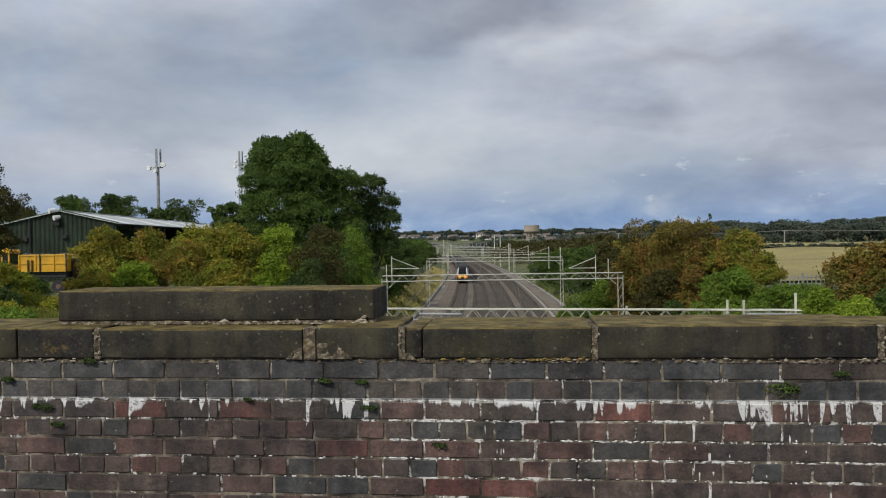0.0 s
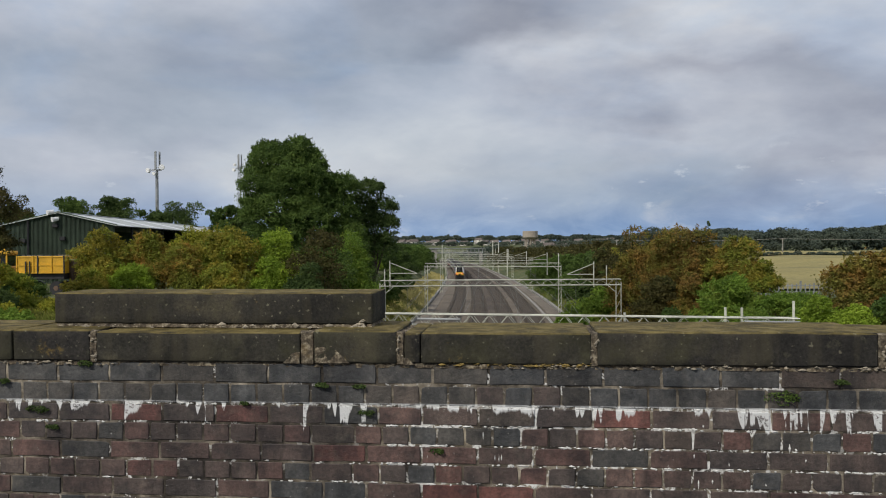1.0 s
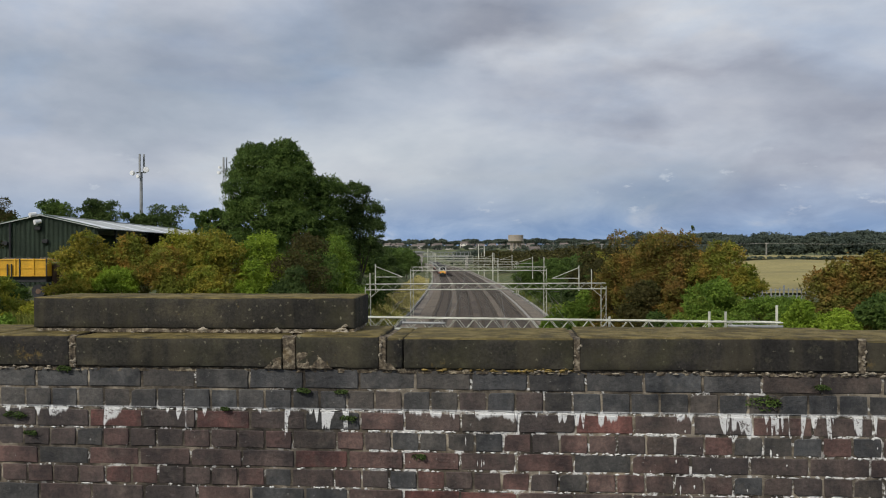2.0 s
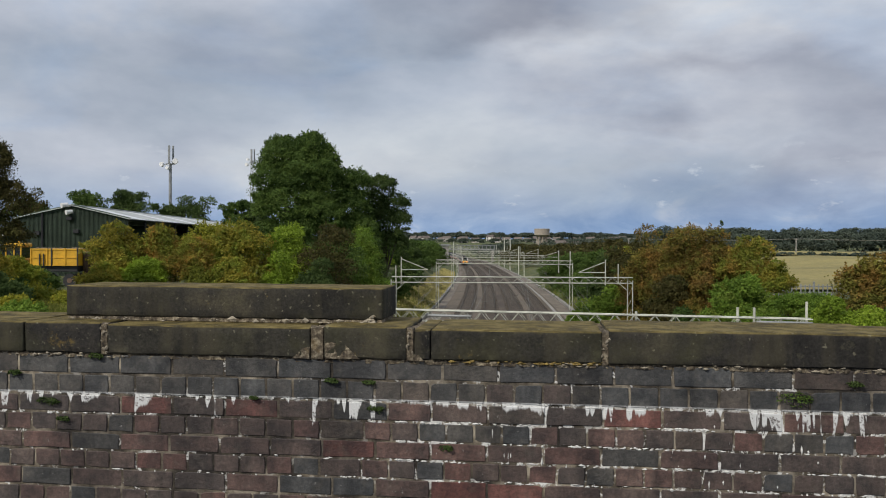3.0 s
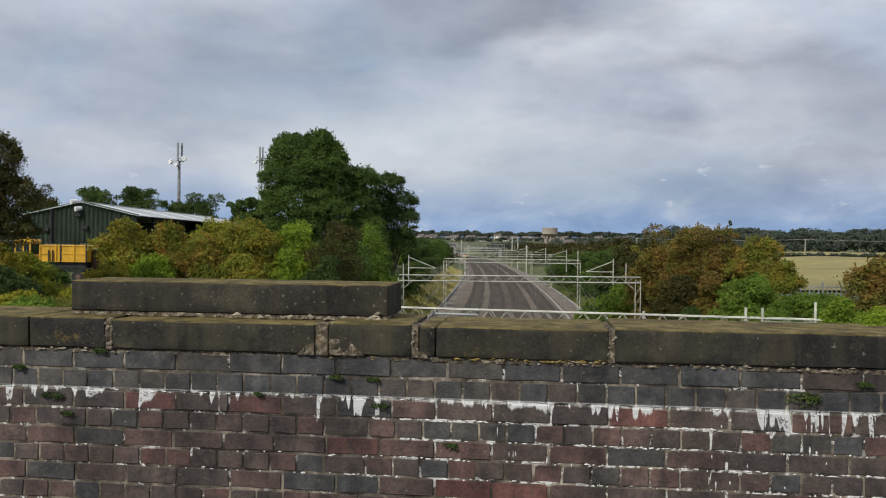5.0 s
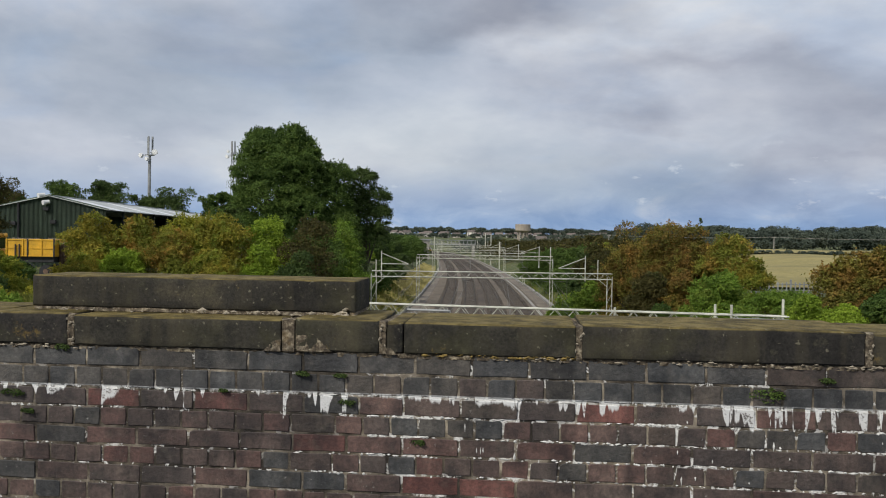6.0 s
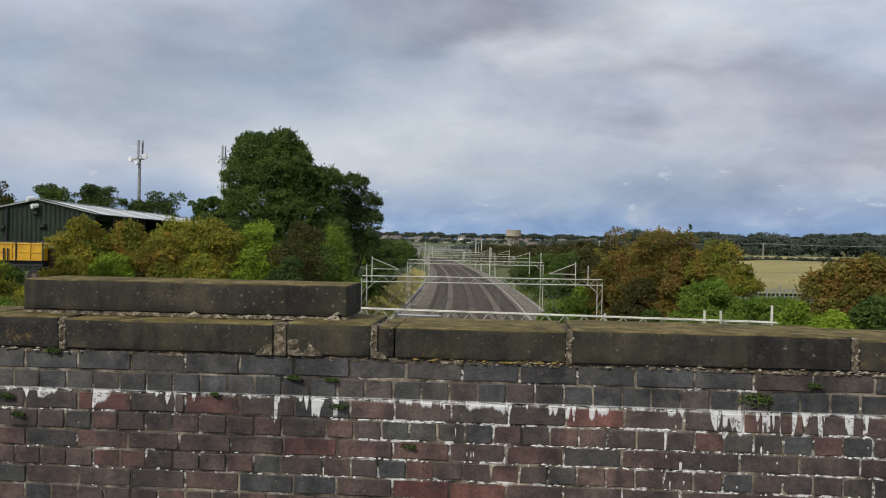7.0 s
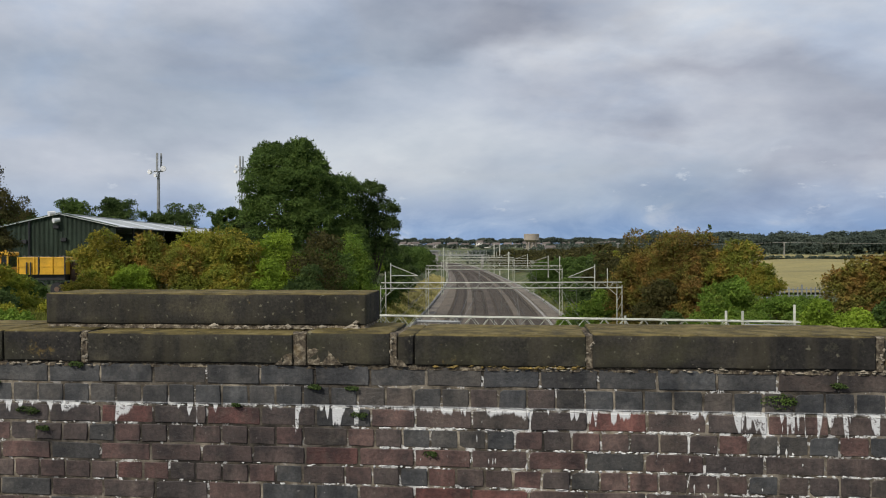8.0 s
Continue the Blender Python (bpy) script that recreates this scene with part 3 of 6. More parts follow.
# each course: a joint and the brick length up to a closer, then a joint and the length beyond it
BOND = [(-1.897, 0.2376, -0.471, -0.471, 0.2366), (-2.064, 0.1185, -0.524, -0.524, 0.1182), (-1.891, 0.2379, -0.467, -0.279, 0.2378), (-1.954, 0.1195, -0.759, -0.568, 0.1171),
        (-1.887, 0.2274, -0.750, -0.519, 0.2363), (-1.938, 0.1176, -0.762, -0.580, 0.1179), (-1.648, 0.2355, -0.705, -0.520, 0.2370)]


def brick_places():
    """(row, x, z, length, height, stretcher?) for the courses of English bond, the top one of stretchers."""
    for row in range(13):
        top = BEDS[row] if row < 7 else BEDS[6] - COURSE * (row - 6)
        low = BEDS[row + 1] if row < 6 else top - COURSE
        stretcher = row % 2 == 0
        step = PITCH if stretcher else PITCH / 2
        joint, left, end, begin, right = BOND[row] if row < 7 else (-1.9 + 0.03 * math.sin(row * 2.1), step, -0.7, -0.7 + step * 0.8, step)
        cuts, x = [end], end
        while x > -8.9:
            x -= left
            cuts.insert(0, x)
        x = begin
        if begin - end > 0.01:
            cuts.append(begin)
        while x < 8.9:
            x += right
            cuts.append(x)
        for a, b in zip(cuts, cuts[1:]):
            yield row, (a + b) / 2, (top + low) / 2, b - a, top - low, stretcher


def build_parapet():
    wall = thing("wall_parapet", label="sooty brick bridge parapet with white lime streaks", category="wall", kind="structure")
    bm = one_box(-9, 9, FACE + 0.0035, FACE + 0.46, 0.0, ROW_TOP)
    part("mortar_core", bm, M_MORTAR, wall, "grey crumbling mortar")
    shapes = {}
    for kind, w in ((True, PITCH - 0.0105), (False, PITCH / 2 - 0.0105)):
        for mat in (M_BLUE, M_RED, M_ACCENT):
            shapes[kind, mat] = []
            for s in range(7):
                me = brick_mesh("brick", w, COURSE - 0.0105, 0.06, s + 10 * kind)
                me.materials.append(mat)
                shapes[kind, mat].append(me)
    rnd = random.Random(11)
    rest_v, rest_f = {M_BLUE: [], M_RED: []}, {M_BLUE: [], M_RED: []}
    for row, x, z, length, height, stretcher in brick_places():
        blue = row == 0 or (row == 1 and rnd.random() < 0.85) or (row > 1 and rnd.random() < (0.30 if row < 4 else 0.16))
        mat = M_BLUE if blue else M_RED
        if any(row == r and abs(x - at) < 0.07 for r, at in ((2, -1.06), (2, -1.53), (2, 0.56), (4, -0.64), (6, -0.16), (6, 0.08))):
            mat = M_ACCENT
        me = rnd.choice(shapes[stretcher, mat])
        proud = rnd.uniform(-0.003, 0.002)
        fx, fz = (length - 0.0105) / ((PITCH if stretcher else PITCH / 2) - 0.0105), (height - 0.0105) / (COURSE - 0.0105)
        if row < 7 and XL < x < XR:
            ob = new("brick", me)
            ob.parent = wall
            ob.matrix_basis = pose(x, FACE + proud, z, 0, rnd.uniform(-0.5, 0.5), rnd.uniform(-0.4, 0.4)) @ Matrix.Diagonal((fx, 1, fz, 1))
        else:
            v, f = rest_v[mat], rest_f[mat]
            k = len(v)
            v += [(x + c.co.x * fx, FACE + proud + c.co.y, z + c.co.z * fz) for c in me.vertices]
            f += [tuple(k + i for i in p.vertices) for p in me.polygons]
    for mat, label in ((M_BLUE, "blue-grey bricks"), (M_RED, "dark red bricks")):
        tagged(from_arrays("more_bricks", rest_v[mat], rest_f[mat], mat, wall, label), kind="stuff")
    # coping: long weathered stones, joints of rough pointing
    joints = [-9.0, -6.6, -4.6, -3.3, -2.10, -1.725, -0.770, -0.370, -0.282, 0.44, 1.575, 2.7, 4.4, 6.3, 9.0]
    gaps = {-2.10: 0.003, -0.770: 0.030, -0.370: 0.014, -0.282: 0.0015, 0.44: 0.012}
    for i, (a, b) in enumerate(zip(joints, joints[1:])):
        bm = bmesh.new()
        low = 0.003 if a == -0.370 else 0.0
        stone_block(bm, a + gaps.get(a, 0.014), b - gaps.get(b, 0.014), FACE - 0.014 + low, FACE + 0.47, 1.114, 1.247 + 0.005 * math.sin(i * 2.3) - low, 0.022, i)
        part("coping_stone", bm, M_STONE, wall, smooth=True)
        if b not in (-2.10, -0.282, 9.0):
            part("pointing", rubble_strip(b, i, gaps.get(b, 0.014)), M_LUMP, wall, "crumbling pale mortar")
    # corners broken off beside one joint, made good with mortar
    for x, w, h, side in ((-0.800, -0.085, 0.055, 0.2), (-0.740, 0.165, 0.085, 0.35), (-0.356, 0.05, 0.03, 0.3)):
        bm = bmesh.new()
        crumbly(bm, (x, FACE - 0.017, 1.108), (w, 0, 0), (0, 0.003, h), 22, 14, (0, -1, 0), 0.006, 21, 0.9 - side)
        part("mortar_patch", bm, M_LUMP, wall, "mortar patch over a broken stone corner")
    rnd2 = random.Random(31)
    for x0, x1, z, n, mat, label in ((-0.20, 0.43, 1.113, 60, M_LICHEN, "ochre lichen on the bedding mortar"), (-2.5, -1.60, 1.106, 24, M_CREAM, "pale crumbs of bedding mortar"), (0.05, 0.42, 1.104, 18, M_CREAM, "pale crumbs of bedding mortar"), (1.50, 1.75, 1.106, 24, M_CREAM, "pale crumbs of bedding mortar"), (0.45, 1.5, 1.108, 22, M_CREAM, "pale crumbs of bedding mortar")):
        bm = bmesh.new()
        for k in range(n):
            lump(bm, (rnd2.uniform(x0, x1), FACE - 0.006 + rnd2.uniform(-.004, .003), z + rnd2.uniform(-0.008, 0.008)), (rnd2.uniform(.006, .018), .007, rnd2.uniform(.004, .008)), rnd2)
        tagged(part("mortar_crumb", bm, mat, wall, label), kind="stuff")
    for x, z0, z1, n in ((-1.725, 1.12, 1.245, 14), (0.44, 1.12, 1.245, 6), (-0.375, 1.13, 1.247, 7), (1.575, 1.12, 1.245, 8)):
        bm = bmesh.new()
        for k in range(n):
            lump(bm, (x + rnd2.uniform(-.016, .016), FACE - 0.017 + rnd2.uniform(-.004, .004), rnd2.uniform(z0, z1)), (rnd2.uniform(.003, .008), .004, rnd2.uniform(.003, .009)), rnd2)
        tagged(part("mortar_crumb", bm, M_CREAM, wall, "pale crumbs of pointing"), kind="stuff")
    # lime that has crusted on the joints and flecked the bricks
    for bed, spans in ((2, ((-2.3, 1.9, 70),)), (3, ((-0.55, 0.1, 40), (0.6, 0.95, 14), (-2.0, -1.5, 16), (0.1, 1.7, 26))), (4, ((-0.45, -0.15, 26), (0.3, 0.75, 26), (0.0, 1.7, 34))), (5, ((-0.6, -0.1, 26), (0.0, 1.7, 44), (-1.9, -0.7, 10))), (6, ((-0.9, 1.7, 60), (-1.9, -0.9, 8)))):
        bm = bmesh.new()
        for x0, x1, n in spans:
            for k in range(n):
                w = rnd2.uniform(.004, .011) * (2.2 if rnd2.random() < 0.15 else 1)
                lump(bm, (rnd2.uniform(x0, x1), FACE + 0.001, BEDS[bed] + rnd2.uniform(-.004, .004)), (w, .004, rnd2.uniform(.003, .006)), rnd2)
        tagged(part("lime_crust", bm, M_LIME, wall, "white lime crusted on the joints"), kind="stuff")
    bm = bmesh.new()
    for k in range(34):
        x, z = rnd2.uniform(-0.5, 1.7), rnd2.choice(BEDS[3:]) + rnd2.uniform(0.01, 0.07)
        lump(bm, (x, FACE + 0.001, z), (rnd2.uniform(.002, .005), .003, rnd2.uniform(.006, .022)), rnd2)
    tagged(part("lime_fleck", bm, M_LIME, wall, "white lime flecks on the bricks"), kind="stuff")
    bm = bmesh.new()
    for x0, x1, n in ((-9, -3.2, 300), (-3.2, 2.8, 1500), (2.8, 9, 300)):
        crumbly(bm, (x0, FACE - 0.001, 1.090), (x1 - x0, 0, 0), (0, 0, 0.028), n, 6, (0, -1, 0), 0.007, 2)
    part("bedding", bm, M_LUMP, wall, "crumbling bedding mortar under the coping")


def stone_block(bm, x0, x1, y0, y1, z0, z1, bev, seed):
    """A worn block: a grid over each face, edges rounded and chipped."""
    def stations(a, b, step):
        n = max(2, int((b - a) / step))
        e = 0.007
        return [a, a + e] + [a + (b - a) * i / n for i in range(1, n)] + [b - e, b]

    gx, gy, gz = stations(x0, x1, 0.035), stations(y0, y1, 0.05), stations(z0, z1, 0.03)
    nx, ny, nz = len(gx) - 1, len(gy) - 1, len(gz) - 1
    grid = {}

    def vert(i, j, k):
        if (i, j, k) not in grid:
            p = Vector((gx[i], gy[j], gz[k]))
            on = (i in (0, nx)) + (j in (0, ny)) + (k in (0, nz))
            c = Vector(((x0 + x1) / 2, (y0 + y1) / 2, (z0 + z1) / 2))
            q = p * 9 + Vector((seed, 0, 0))
            wob = Vector((noise.noise(q), noise.noise(q + Vector((5, 0, 0))), noise.noise(q + Vector((0, 9, 0))))) * 0.0024
            p += wob
            if on >= 2:
                pull = bev * (0.16 + 0.55 * max(0, noise.noise(p * 19 + Vector((0, seed, 0)))) ** 1.5 + 0.7 * max(0, noise.noise(p * 4 + Vector((seed, 0, 0))) - 0.25))
                if i in (0, nx):
                    p.x += math.copysign(pull * 0.6, c.x - p.x)
                if j in (0, ny):
                    p.y += math.copysign(pull * 0.7, c.y - p.y)
                if k in (0, nz):
                    p.z += math.copysign(pull * 0.7, c.z - p.z)
            grid[i, j, k] = bm.verts.new(p)
        return grid[i, j, k]

    for i in range(nx):
        for j in range(ny):
            bm.faces.new((vert(i, j, 0), vert(i, j + 1, 0), vert(i + 1, j + 1, 0), vert(i + 1, j, 0)))
            bm.faces.new((vert(i, j, nz), vert(i + 1, j, nz), vert(i + 1, j + 1, nz), vert(i, j + 1, nz)))
    for i in range(nx):
        for k in range(nz):
            bm.faces.new((vert(i, 0, k), vert(i + 1, 0, k), vert(i + 1, 0, k + 1), vert(i, 0, k + 1)))
            bm.faces.new((vert(i, ny, k), vert(i, ny, k + 1), vert(i + 1, ny, k + 1), vert(i + 1, ny, k)))
    for j in range(ny):
        for k in range(nz):
            bm.faces.new((vert(0, j, k), vert(0, j, k + 1), vert(0, j + 1, k + 1), vert(0, j + 1, k)))
            bm.faces.new((vert(nx, j, k), vert(nx, j + 1, k), vert(nx, j + 1, k + 1), vert(nx, j, k + 1)))


def lump(bm, at, size, rnd):
    """A little angular lump."""
    vs = []
    for d in ((1, 0, 0), (-1, 0, 0), (0, 1, 0), (0, -1, 0), (0, 0, 1), (0, 0, -1)):
        k = rnd.uniform(0.7, 1.3)
        vs.append(bm.verts.new([at[i] + size[i] * (d[i] * k + rnd.uniform(-0.25, 0.25)) for i in range(3)]))
    for a in (0, 1):
        for b in (2, 3):
            for c in (4, 5):
                f = (vs[a], vs[b], vs[c])
                bm.faces.new(f if (a + b + c) % 2 else f[::-1])


def crumbly(bm, origin, ax, ay, nx, ny, out, amp, seed, taper=0.0):
    """A ragged plate of old mortar spanned by ax and ay, narrower at its far side, thrown up by noise along out, closed behind."""
    o, ax, ay, out = Vector(origin), Vector(ax), Vector(ay), Vector(out)
    grid = []
    for j in range(ny + 1):
        row = []
        for i in range(nx + 1):
            p = o + ax * (i / nx) * (1 - taper * j / ny) + ay * (j / ny)
            edge = i in (0, nx) or j in (0, ny)
            k = noise.noise(p * 30 + Vector((seed, 0, 0))) + 0.5 * noise.noise(p * 75) + 0.8 * noise.noise(p * 7)
            lift = -0.02 if edge else amp * k
            if edge:
                p += (ax.normalized() * noise.noise(p * 45) + ay.normalized() * noise.noise(p * 45 + Vector((9, 9, 9)))) * amp * 0.6
            row.append(bm.verts.new(p + out * lift))
        grid.append(row)
    for j in range(ny):
        for i in range(nx):
            bm.faces.new((grid[j][i], grid[j][i + 1], grid[j + 1][i + 1], grid[j + 1][i]))


def rubble_strip(x, seed, gap):
    w = 2 * gap + 0.008
    bm = bmesh.new()
    crumbly(bm, (x - w / 2, FACE - 0.012, 1.105), (w, 0, 0), (0, 0, 0.145), 8, 22, (0, -1, 0), 0.0045, seed)
    crumbly(bm, (x - w / 2, FACE - 0.008, 1.236), (w, 0, 0), (0, 0.46, 0), 8, 40, (0, 0, 1), 0.008, seed + 3)
    return bm


def build_upper_stone():
    st = thing("coping_block", label="long sooty stone block bedded on the parapet coping", category="stone block")
    bm = bmesh.new()
    stone_block(bm, -2.01, -0.520, 3.47, 3.82, 1.262, 1.402, 0.02, 77)
    part("block", bm, M_STONE, st, smooth=True)
    bm, rnd = bmesh.new(), random.Random(8)
    crumbly(bm, (-2.01, 3.470, 1.240), (1.49, 0, 0), (0, 0.006, 0.026), 190, 5, (0, -1, 0.3), 0.008, 6)
    crumbly(bm, (-0.515, 3.455, 1.236), (0, 0.31, 0), (-0.01, 0, 0.034), 40, 5, (1, 0, 0.3), 0.012, 7)
    box(bm, -2.0, -0.55, 3.5, 3.77, 1.24, 1.266)
    for k in range(6):
        lump(bm, (-0.575 + rnd.uniform(-0.022, 0.022), 3.463 + rnd.uniform(-0.006, 0.006), 1.25 + 0.035 * rnd.random() ** 2), (.012, .009, .011), rnd)
    part("bedding", bm, M_LUMP, st, "crumbling pale bedding mortar")
    bm = bmesh.new()
    for k in range(36):
        x = rnd.uniform(-2.0, -0.55)
        big = rnd.random() ** 2
        lump(bm, (x, 3.452 + rnd.uniform(-.012, .006), 1.250 + rnd.uniform(-.003, .010)), (.005 + .016 * big, .008, .003 + .008 * big), rnd)
    for k in range(3):
        lump(bm, (-0.575 + rnd.uniform(-0.018, 0.014), 3.455, 1.255 + 0.009 * k), (.022 - .002 * k, .010, .010), rnd)
    tagged(part("mortar_crumb", bm, M_CREAM, st, "cream lumps of bedding mortar"), kind="stuff")


def build_wall_weeds():
    r = np.random.default_rng(9)
    for x, z, w, mat, label in ((1.19, 0.985, 0.07, L_OAK, "small straggling fern rooted in a brick joint"), (-1.99, 0.895, 0.05, L_DARK, "dark moss tuft in a brick joint"), (-0.71, 1.015, 0.03, L_DARK, "dark moss tuft in a brick joint"), (-0.55, 1.012, 0.028, L_DARK, "dark moss tuft in a brick joint"),
                                (-1.77, 1.10, 0.035, L_DARK, "dark moss tuft under the coping"), (-2.15, 1.02, 0.03, L_DARK, "dark moss tuft in a brick joint"), (-0.52, 0.90, 0.035, L_DARK, "dark moss tuft in a brick joint"), (-1.92, 0.82, 0.03, L_DARK, "dark moss tuft in a brick joint"),
                                (-0.22, 0.745, 0.03, L_DARK, "dark moss tuft in a brick joint"), (-1.05, 0.935, 0.02, L_DARK, "dark moss tuft in a brick joint"), (1.42, 1.05, 0.03, L_DARK, "dark moss tuft in a brick joint")):
        t = thing("wall_weed", x, FACE, z, label=label, category="weed", group="weeds in the wall")
        lumps = [(0, -0.006, 0, w, 0.016, w * 0.42), (w * 0.5, -0.01, -w * 0.1, w * 0.5, 0.014, w * 0.3)]
        blades_object("tuft", leaves(lumps, int(240 + 3000 * w), 0.0055, int(1000 * (x + 3))), mat, t)
        bm = bmesh.new()
        for k in range(5):
            rod(bm, (r.uniform(-.3, .3) * w, 0.01, 0), (r.uniform(-.8, .8) * w, -0.014, r.uniform(-.4, .4) * w), 0.0015, n=3)
        part("stem", bm, M_BARK, t)


def build_bridge():
    d = thing("bridge_deck", label="asphalt road carried over the railway", category="bridge", kind="structure")
    part("road", one_box(-40, 40, -6.0, 3.3, -0.28, 0.0), M_ASPHALT, d)
    part("girder", one_box(-13.5, 11, -6.4, 3.78, -1.0, -0.285), M_BROWN, d)
    w = thing("wall_opposite", label="brick parapet on the other side of the road", category="wall", kind="structure")
    part("wall_body", one_box(-9, 9, -6.45, -6.0, 0.0, 1.1, bev=0.01), M_BLUE, w)
    part("coping_stone", one_box(-9, 9, -6.48, -5.97, 1.1, 1.24, bev=0.02), M_STONE, w)
    for name, x0, x1 in (("abutment", -14.5, -11.2), ("abutment", 8.6, 12.0)):
        a = tagged(part(name, one_box(x0, x1, -6.4, 3.78, -8.4, -1.0, bev=0.02), M_RED), "dark brick bridge abutment", "abutment", kind="structure")


# ---------------------------------------------------------------- foliage
def leaves(lumps, count, size, seed, fill=0.3, shoots=0.0):
    """Leaf blades spread over a cluster of lumps (x, y, z, rx, ry, rz): two bent triangles each."""
    r = np.random.default_rng(seed)
    tufts = []
    for x, y, z, rx, ry, rz in lumps:
        tufts.append((x, y, z, rx * 0.95, ry * 0.95, rz * 0.95))
        m = 14 + int(8 * (rx * rz) ** 0.5)
        for _ in range(m):
            q = r.normal(size=3)
            q /= np.linalg.norm(q)
            q[2] = abs(q[2]) if r.random() < 0.7 else q[2]
            k, f = r.uniform(0.13, 0.30), r.uniform(0.80, 1.06)
            tufts.append((x + q[0] * rx * f, y + q[1] * ry * f, z + q[2] * rz * f, rx * k, ry * k, rz * k * 0.85))
    L = np.array(tufts, float)
    area = (L[:, 3] * L[:, 4] + L[:, 3] * L[:, 5] + L[:, 4] * L[:, 5])
    which = r.choice(len(L), count, p=area / area.sum())
    d = r.normal(size=(count, 3))
    d /= np.linalg.norm(d, axis=1)[:, None]
    d[:, 2] = np.where(d[:, 2] < -0.3, -d[:, 2], d[:, 2])
    ph = L[which, :3].sum(axis=1)
    wave = 1 + 0.13 * np.sin(d[:, 0] * 5 + ph) * np.sin(d[:, 1] * 5 + ph * 2) + 0.12 * np.sin(d[:, 2] * 8 + ph * 3) * np.sin(d[:, 0] * 9 + d[:, 1] * 7)
    rad = np.where(r.random(count) < fill, r.uniform(0.45, 0.9, count), r.uniform(0.84, 1.08, count)) * wave
    stray = r.random(count) < 0.07
    rad = np.where(stray, rad * r.uniform(1.0, 1.14, count), rad)
    p = L[which, :3] + d * L[which, 3:6] * rad[:, None]
    # young shoots that stand out of the crown, leaves strung along each
    if shoots:
        per = 16
        k = int(count * shoots / per)
        G = np.array(lumps, float)
        ga = G[:, 3] * G[:, 5] + 1e-9
        src = G[r.choice(len(G), k, p=ga / ga.sum())]
        q = r.normal(size=(k, 3))
        q[:, 2] = np.abs(q[:, 2]) * 1.1
        q /= np.linalg.norm(q, axis=1)[:, None]
        grow = q * 0.8 + np.array((0, 0, 0.75)) + r.normal(size=(k, 3)) * 0.25
        grow /= np.linalg.norm(grow, axis=1)[:, None]
        reach = np.clip(np.sqrt(src[:, 3] * src[:, 5]), 0.35, 1.6) * r.uniform(0.22, 0.55, k)
        along = r.random((k, per))
        spread = reach[:, None] * 0.22 * (1.1 - along)
        sp = (src[:, :3] + q * src[:, 3:6] * 0.86)[:, None, :] + grow[:, None, :] * (reach[:, None] * along)[:, :, None] + r.normal(size=(k, per, 3)) * spread[:, :, None]
        p[:k * per] = sp.reshape(-1, 3)
    n = d + r.normal(size=(count, 3)) * 0.55
    n[:, 2] += 0.35
    n /= np.linalg.norm(n, axis=1)[:, None]
    a = np.cross(n, r.normal(size=(count, 3)))
    a /= np.linalg.norm(a, axis=1)[:, None] + 1e-9
    b = np.cross(n, a)
    s = size * r.uniform(0.55, 1.35, count)[:, None]
    v = np.empty((count, 3, 3))
    v[:, 0] = p + a * s * 1.05
    v[:, 1], v[:, 2] = p - a * s * 0.55 + b * s * 0.62, p - a * s * 0.55 - b * s * 0.62
    return v.reshape(-1, 3)


def blades_object(name, v, mat, parent=None, label="", sides=3):
    n = len(v)
    me = bpy.data.meshes.new(name)
    me.vertices.add(n)
    me.vertices.foreach_set("co", v.astype(np.float32).ravel())
    me.loops.add(n)
    me.loops.foreach_set("vertex_index", np.arange(n, dtype=np.int32))
    me.polygons.add(n // sides)
    me.polygons.foreach_set("loop_start", np.arange(0, n, sides, dtype=np.int32))
    me.update()
    me.validate()
    return link_mesh(name, me, mat, parent, label)


def twigs(bm, base, lumps, r0, rnd):
    """Trunk and tapered limbs out to the lumps."""
    bx, by, bz = base
    top = max(l[2] for l in lumps)
    fork = Vector((bx, by, bz + (top - bz) * 0.35))
    rod(bm, (bx, by, bz - 0.4), fork, r0, r0 * 0.75, 8)
    for l in lumps:
        c = Vector(l[:3])
        m = fork.lerp(c, 0.5) + Vector((rnd.uniform(-.3, .3), rnd.uniform(-.3, .3), rnd.uniform(0, .4)))
        rod(bm, fork, m, r0 * 0.5, r0 * 0.3, 5)
        rod(bm, m, c, r0 * 0.3, r0 * 0.12, 5)
        for k in range(3):
            e = c + Vector((rnd.uniform(-1, 1) * l[3], rnd.uniform(-1, 1) * l[4], rnd.uniform(-.2, 1) * l[5])) * 0.7
            rod(bm, c, e, r0 * 0.12, r0 * 0.04, 4)


def plant(name, base, lumps, count, size, mat, label, category, seed, trunk=0.12, group="", fill=0.3):
    t = thing(name, *base, label=label, category=category, group=group)
    rel = [(l[0] - base[0], l[1] - base[1], l[2] - base[2], *l[3:]) for l in lumps]
    bm = bmesh.new()
    twigs(bm, (0, 0, 0), rel, trunk, random.Random(seed))
    part("trunk", bm, M_BARK, t)
    blades_object("crown", leaves(rel, int(count * 1.9), size * 0.86, seed, fill, 0.26), mat, t)
    return t


